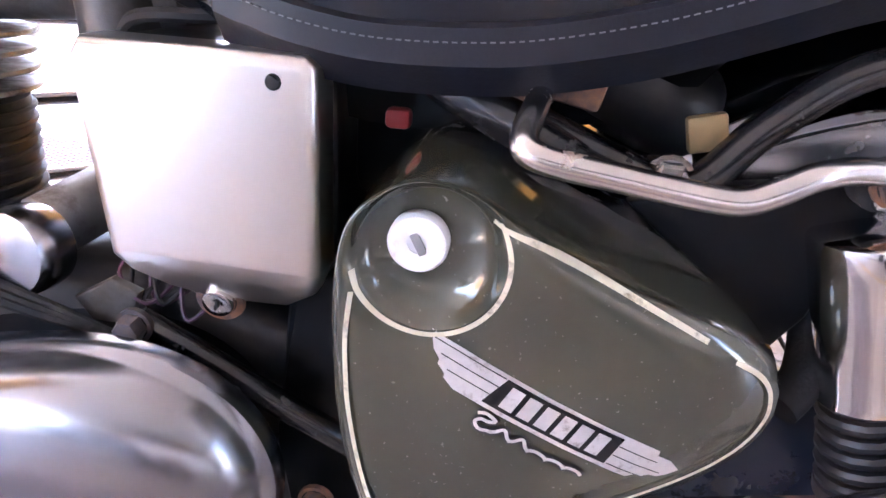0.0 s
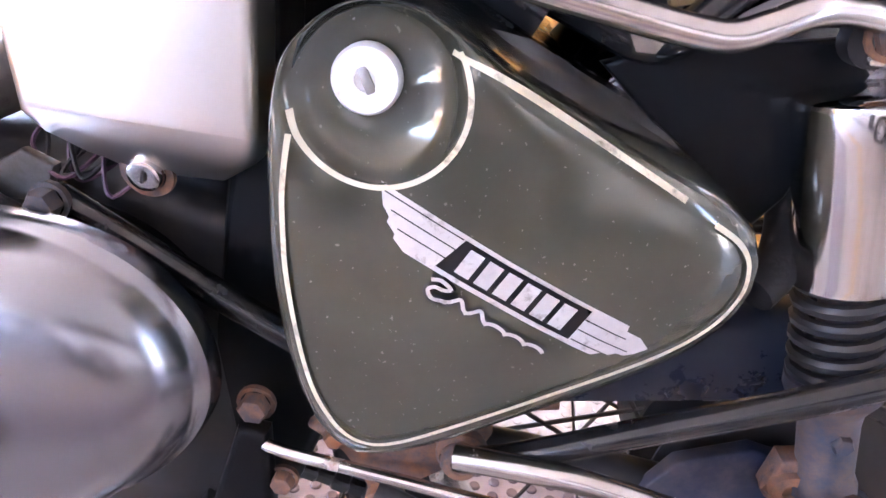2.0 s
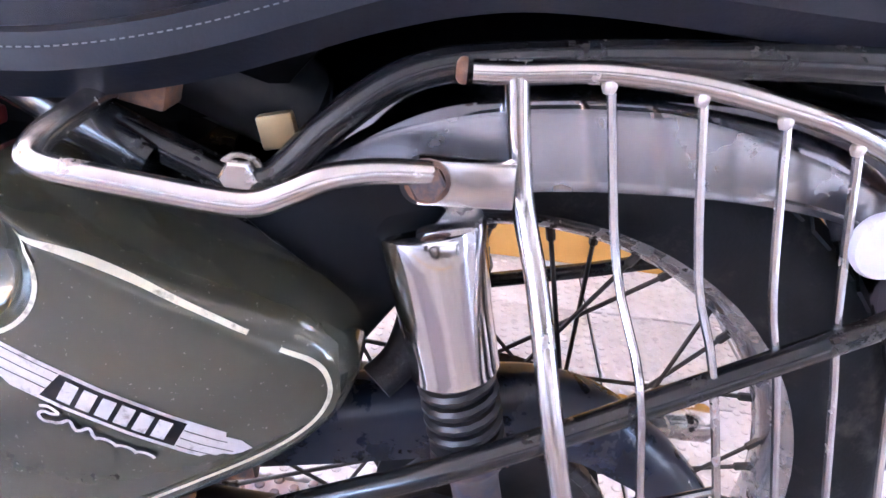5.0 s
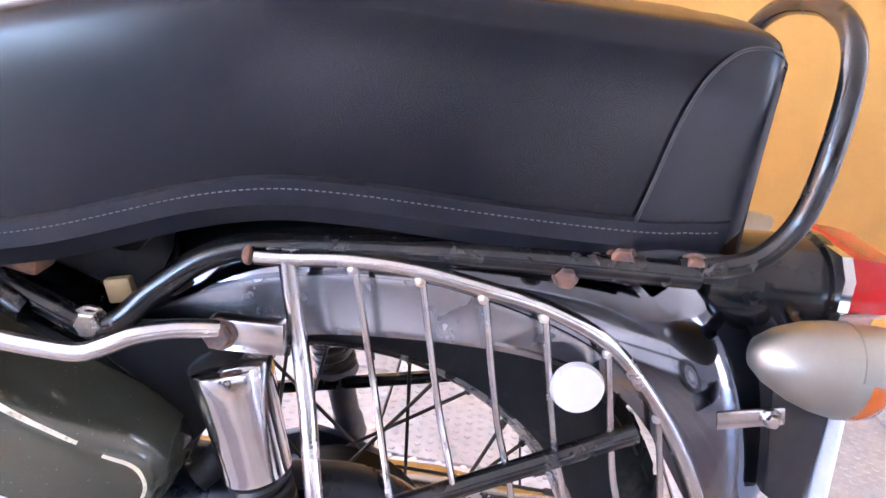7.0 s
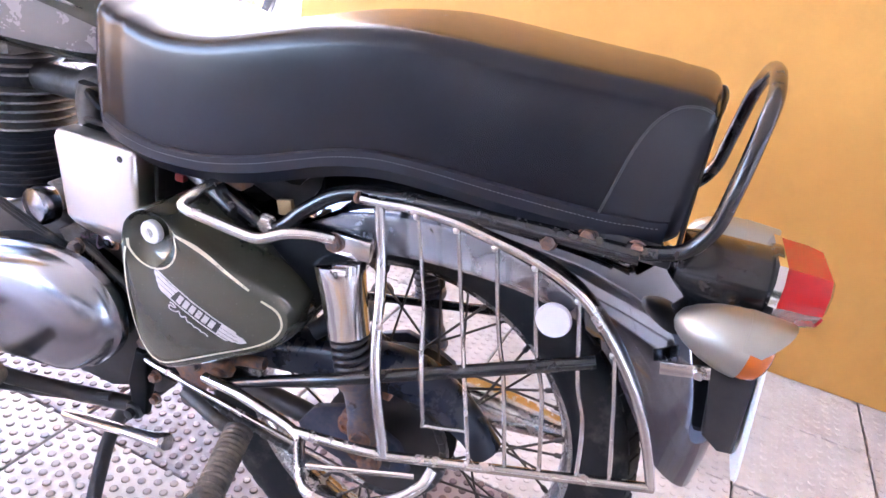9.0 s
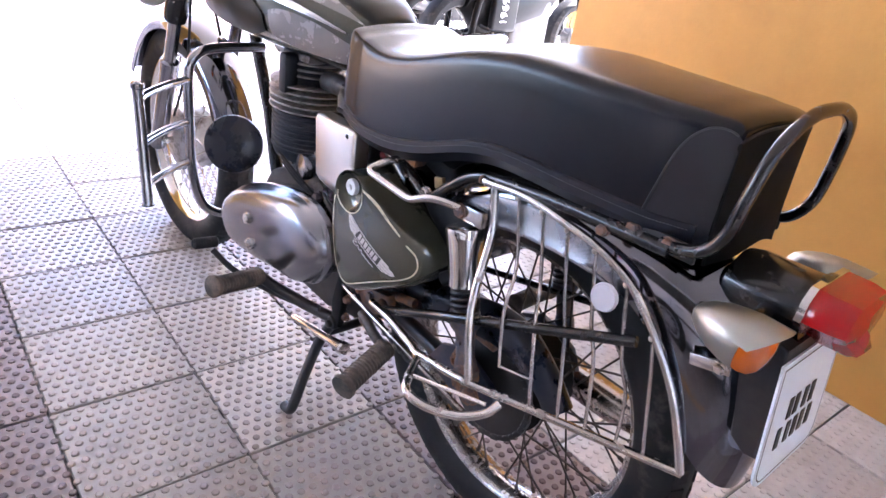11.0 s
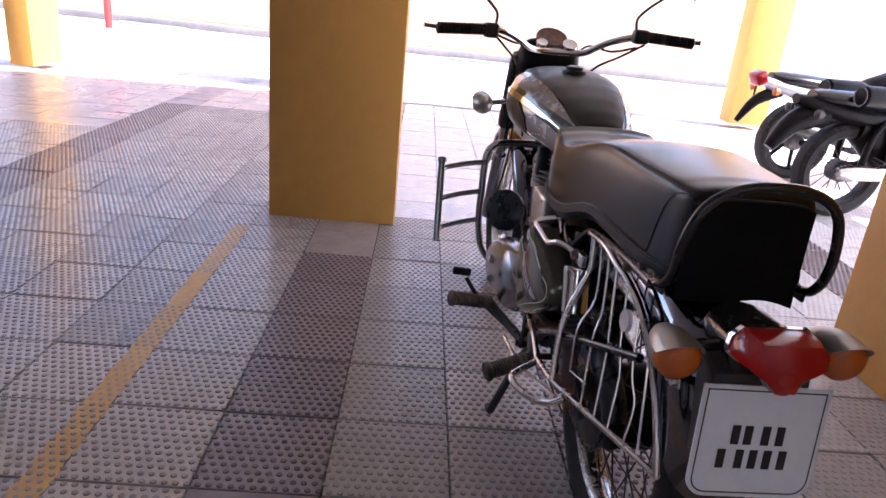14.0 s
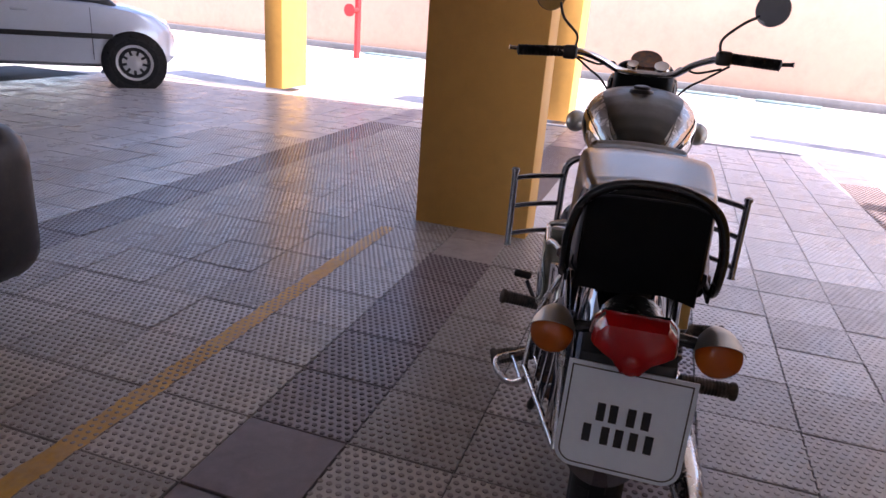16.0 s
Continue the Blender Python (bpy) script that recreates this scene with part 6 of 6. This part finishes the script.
    tube(bm, spline([(0, -0.22, 0.66 + up), (0, -0.40, 0.58 + up * 0.5), (0, -0.52, 0.42 + up * 0.3)], 4), [r * (1.0 if sporty else 1.7) for r in (0.055, 0.05, 0.048, 0.045, 0.04, 0.036, 0.03, 0.025, 0.02)], 10)
    part("mudguard", bm, matt_black, b)
    bm = B()
    box(bm, (0.02, 0.01, 0.10), Matrix.Translation((-0.10, -0.36, 0.64 + up)), 0.004)
    for s in (-1, 1):
        bm2 = B()
        lathe(bm2, [(0.008, -0.03), (0.028, -0.01), (0.03, 0.02), (0.015, 0.03)], 16, along((s * 0.15, -0.34, 0.66 + up), (s * 0.15, -0.40, 0.66 + up)))
        part("indicator", bm2, amber_lens if sporty else black_dusty, b)
    part("plate_stay", bm, matt_black, b)
    bm = B()
    lathe(bm, [(0.02, 0), (0.045, 0.06), (0.05, 0.45), (0.035, 0.50), (0.02, 0.50)], 20, along((0.17, 0.35, 0.34), (0.19, -0.25, 0.46 if sporty else 0.32)))
    part("silencer", bm, black_dusty if sporty else chrome_worn, b)
    bm = B()
    tube(bm, spline([(-0.36, 0.92, 1.02), (-0.20, 1.02, 1.04), (-0.06, 1.10, 0.98), (0.06, 1.10, 0.98), (0.20, 1.02, 1.04), (0.36, 0.92, 1.02)], 5), 0.012, 10)
    bar = part("handlebar", bm, matt_black, b)
    for s in (-1, 1):
        bm = B()
        rod(bm, (s * 0.25, 0.985, 1.035), (s * 0.37, 0.915, 1.02), 0.017, 12)
        part("grip", bm, rubber, bar)
        bm = B()
        rod(bm, (s * 0.24, 1.02, 1.03), (s * 0.36, 0.97, 1.00), 0.006, 8)
        part("lever", bm, matt_black, bar)
    bm = B()
    lathe(bm, [(0.06, -0.08), (0.10, -0.02), (0.105, 0.04), (0.08, 0.07)], 26, along((0, 1.16, 0.90), (0, 1.26, 0.88)))
    part("headlamp", bm, matt_black, b)
    for s in (-1, 1):
        bm = B()
        tube(bm, [(s * 0.14, 0.10, 0.42), (s * 0.20, 0.14, 0.40)], 0.012, 8)
        part("footrest", bm, rubber, b)
    if sporty:
        bm = B()
        box(bm, (0.03, 0.10, 0.15), Matrix.Translation((0.24, 0.28, 0.40)), 0.01)
        part("side_plate", bm, white_plastic, b, "pale plastic plate")
    else:
        for s in (-1, 1):
            bm = B()
            lathe(bm, [(0.03, -0.150), (0.056, -0.146), (0.066, -0.135), (0.068, 0.08), (0.056, 0.115), (0.03, 0.12)], 22, along((s * 0.17, 0.02, 0.785), (s * 0.17, 0.3, 0.785)))
            bag = part("saddlebag", bm, matt_black, b, "black roll saddlebag")
            bm = B()
            lathe(bm, [(0.058, -0.152), (0.056, -0.148), (0.050, -0.148), (0.050, -0.152)], 22, along((s * 0.17, 0.02, 0.785), (s * 0.17, 0.3, 0.785)), False)
            part("bag_rim", bm, kerb_mat, bag)
        bm = B()
        box(bm, (0.05, 0.26, 0.24), Matrix.Translation((0.155, 0.30, 0.50)), 0.03, 3)
        cov = part("side_cover", bm, matt_black, b)
        cu = bpy.data.curves.new("numerals", 'FONT')
        cu.body, cu.size, cu.extrude, cu.align_x, cu.align_y = "1969", 0.090, 0.001, 'CENTER', 'CENTER'
        tmp = new("numerals_curve", cu)
        dg = bpy.context.evaluated_depsgraph_get()
        me = bpy.data.meshes.new_from_object(tmp.evaluated_get(dg))
        bpy.data.objects.remove(tmp)
        me.materials.clear()
        me.materials.append(decal_silver)
        num = new("numerals", me)
        num.matrix_world = Matrix.Translation((0.1825, 0.28, 0.52)) @ Matrix.Rotation(radians(90), 4, 'Z') @ Matrix.Rotation(radians(90), 4, 'X') @ Matrix.Rotation(radians(90), 4, 'Z')
        num.parent = cov
        bm = B()
        lathe(bm, [(0.02, -0.02), (0.10, 0.01), (0.135, 0.07), (0.13, 0.14), (0.09, 0.20), (0.02, 0.225)], 30, Matrix.Translation((-0.32, 0.80, 0.985)))
        tagged(part("helmet", bm, black_paint), "black helmet set on the parked motorcycle's handlebar", "helmet").matrix_world = Matrix.Translation(place) @ Matrix.Rotation(radians(turn), 4, 'Z')
    b.matrix_world = Matrix.Translation(place) @ Matrix.Rotation(radians(turn), 4, 'Z')
    return b


parked_bike((-3.85, 2.70, 0), 3, "dark sporty motorcycle with sun highlight painted as silver tail fairing, red tail light", True)
parked_bike((-2.83, 2.40, 0), 2, "black cruiser motorcycle with box saddlebags parked beside another", False)

# red standpipe on the far wall
bm = B()
tube(bm, [(-13.28, -5.95, -0.06), (-13.28, -5.95, 2.6)], 0.07, 14)
pipe = tagged(part("standpipe", bm, hydrant_red), "red fire standpipe with a valve at the far wall", "fire hydrant")
bm = B()
tube(bm, [(-13.24, -5.95, 0.95), (-12.95, -6.0, 0.95)], 0.06, 12)
lathe(bm, [(0.02, 0), (0.13, 0.01), (0.13, 0.04), (0.02, 0.05)], 20, along((-12.95, -6.0, 0.95), (-12.8, -6.02, 0.95)))
part("valve", bm, hydrant_red, pipe)

# ---- kerb and floor tiles: single tiles near the motorcycle, joined beyond ----
bm = B()
box(bm, (0.14, 13.8, 0.10), GRID @ Matrix.Translation((-5.85, 0.2, -0.045)), 0.012)
tagged(part("kerb", bm, kerb_mat), "grey kerb between the tiles and the yard", "kerb", "", "structure")
floor_ob = bpy.data.objects["floor"]
DARK = (-7, -1, 2, 7)
STUDS = 12


def stud_points():
    for a in range(STUDS):
        for b in range(STUDS):
            yield ((b + 0.5) / STUDS - 0.5) * TILE, ((a + 0.5 + (0.25 if b % 2 else -0.25)) / STUDS - 0.5) * TILE


tile_mesh = {}
for key, mat, stud_mat in (("smooth", tile_smooth, stud_light), ("light", tile_light, stud_light), ("dark", tile_dark, stud_dark), ("plain", tile_plain, stud_dark), ("mid", tile_half_lit, tile_half_lit), ("pale", tile_lit, stud_lit)):
    bm = B()
    h = TILE / 2 - 0.0031
    box(bm, (2 * h, 2 * h, 0.012), Matrix.Translation((0, 0, -0.006)), 0.0016, 1)
    if key not in ("plain", "smooth"):
        for x, y in stud_points():
            low = {"pale": 0.35, "mid": 0.7}.get(key, 1.0)
            rings = [[bm.verts.new((x + r * math.cos(2 * math.pi * j / 9), y + r * math.sin(2 * math.pi * j / 9), z * low)) for j in range(9)] for r, z in ((0.0080, -0.001), (0.0074, 0.0020), (0.0054, 0.0032))]
            bridge(bm, rings)
    for f in bm.faces:
        f.material_index = 1 if len(f.verts) == 9 or max(v.co.z for v in f.verts) > 0.0005 else 0
    me = bpy.data.meshes.new("tile_" + key)
    bmesh.ops.recalc_face_normals(bm, faces=bm.faces[:])
    bm.to_mesh(me)
    bm.free()
    me.materials.append(mat)
    me.materials.append(stud_mat)
    tile_mesh[key] = me


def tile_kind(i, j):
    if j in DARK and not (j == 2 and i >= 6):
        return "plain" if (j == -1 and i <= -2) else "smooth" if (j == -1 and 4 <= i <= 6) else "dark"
    # pale towards the yard, mid beside the wall: daylight painted into the tiles
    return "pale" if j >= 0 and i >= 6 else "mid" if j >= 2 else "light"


near = {(i, j) for i in range(-5, 15) for j in range(-7, 8)}
rest_v, rest_f, rest_m = [], [], []
for i in range(-20, 19):
    for j in range(-21, 20):
        lie, tilt = random.Random(i * 97 + j * 31), 0.0 if j == -3 else 0.28
        c = GRID @ Matrix.Translation((-(i + 0.5) * TILE, (j + 0.5) * TILE, 0)) @ Matrix.Rotation(radians(lie.gauss(0, tilt)), 4, 'X') @ Matrix.Rotation(radians(lie.gauss(0, tilt)), 4, 'Y')
        if (i, j) in near:
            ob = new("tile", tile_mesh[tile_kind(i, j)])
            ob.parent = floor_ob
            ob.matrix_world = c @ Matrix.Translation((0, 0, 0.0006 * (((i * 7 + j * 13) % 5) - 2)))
            continue
        if i < -7 or i > 10 or j > 11 or j < -10:
            pts = []
        else:
            pts = list(stud_points())
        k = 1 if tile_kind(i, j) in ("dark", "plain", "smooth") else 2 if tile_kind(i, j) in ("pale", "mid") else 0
        n = len(rest_v)
        h = TILE / 2 - 0.0031
        rest_v += [c @ Vector((x, y, z)) for z in (-0.010, 0.0) for x, y in ((-h, -h), (h, -h), (h, h), (-h, h))]
        rest_f += [(n + 4, n + 5, n + 6, n + 7)] + [(n + q, n + (q + 1) % 4, n + 4 + (q + 1) % 4, n + 4 + q) for q in range(4)]
        rest_m += [k] * 5
        for x, y in pts:
            n = len(rest_v)
            rest_v += [c @ Vector((x + r * dx, y + r * dy, z)) for r, z in ((0.0086, 0.0), (0.0058, 0.0016)) for dx, dy in ((1, 0), (0, 1), (-1, 0), (0, -1))]
            rest_f += [(n + 4, n + 5, n + 6, n + 7)] + [(n + q, n + (q + 1) % 4, n + 4 + (q + 1) % 4, n + 4 + q) for q in range(4)]
            rest_m += [k + 3] * 5
me = bpy.data.meshes.new("outer_tiles")
me.from_pydata(rest_v, [], rest_f)
me.materials.append(tile_light)
me.materials.append(tile_dark)
me.materials.append(tile_lit)
for m in (stud_light, stud_dark, stud_lit):
    me.materials.append(m)
me.polygons.foreach_set("material_index", rest_m)
outer = new("outer_tiles", me)
outer.parent = floor_ob
tagged(outer, "studded square cement tiles farther off", kind="stuff")

# worn yellow parking line
line_paint = material("worn_yellow_line", (0.60, 0.31, 0.030), 0.5, 0.0, 40, 0.2, 0.3, 200, dirt=(0.40, 0.31, 0.22), dirt_amount=0.20, dirt_scale=16, soft=0.35)
bm = B()
n = 60
for k in range(n):
    a, b = -1.4 + 2.9 * k / n, -1.4 + 2.9 * (k + 1) / n
    vs = [bm.verts.new(GRID @ Vector((-x, y, 0.0024))) for x, y in ((a, -0.680 + 0.004 * math.sin(k * 1.7)), (b, -0.680 + 0.004 * math.sin(k * 1.7 + 1.7)), (b, -0.606 + 0.004 * math.sin(k * 2.3 + 2.3)), (a, -0.606 + 0.004 * math.sin(k * 2.3)))]
    bm.faces.new(vs)
bmesh.ops.remove_doubles(bm, verts=bm.verts[:], dist=1e-5)
tagged(part("parking_line", bm, line_paint, None, "", False), "faded yellow parking line painted on the tiles", "floor marking", "", "structure")
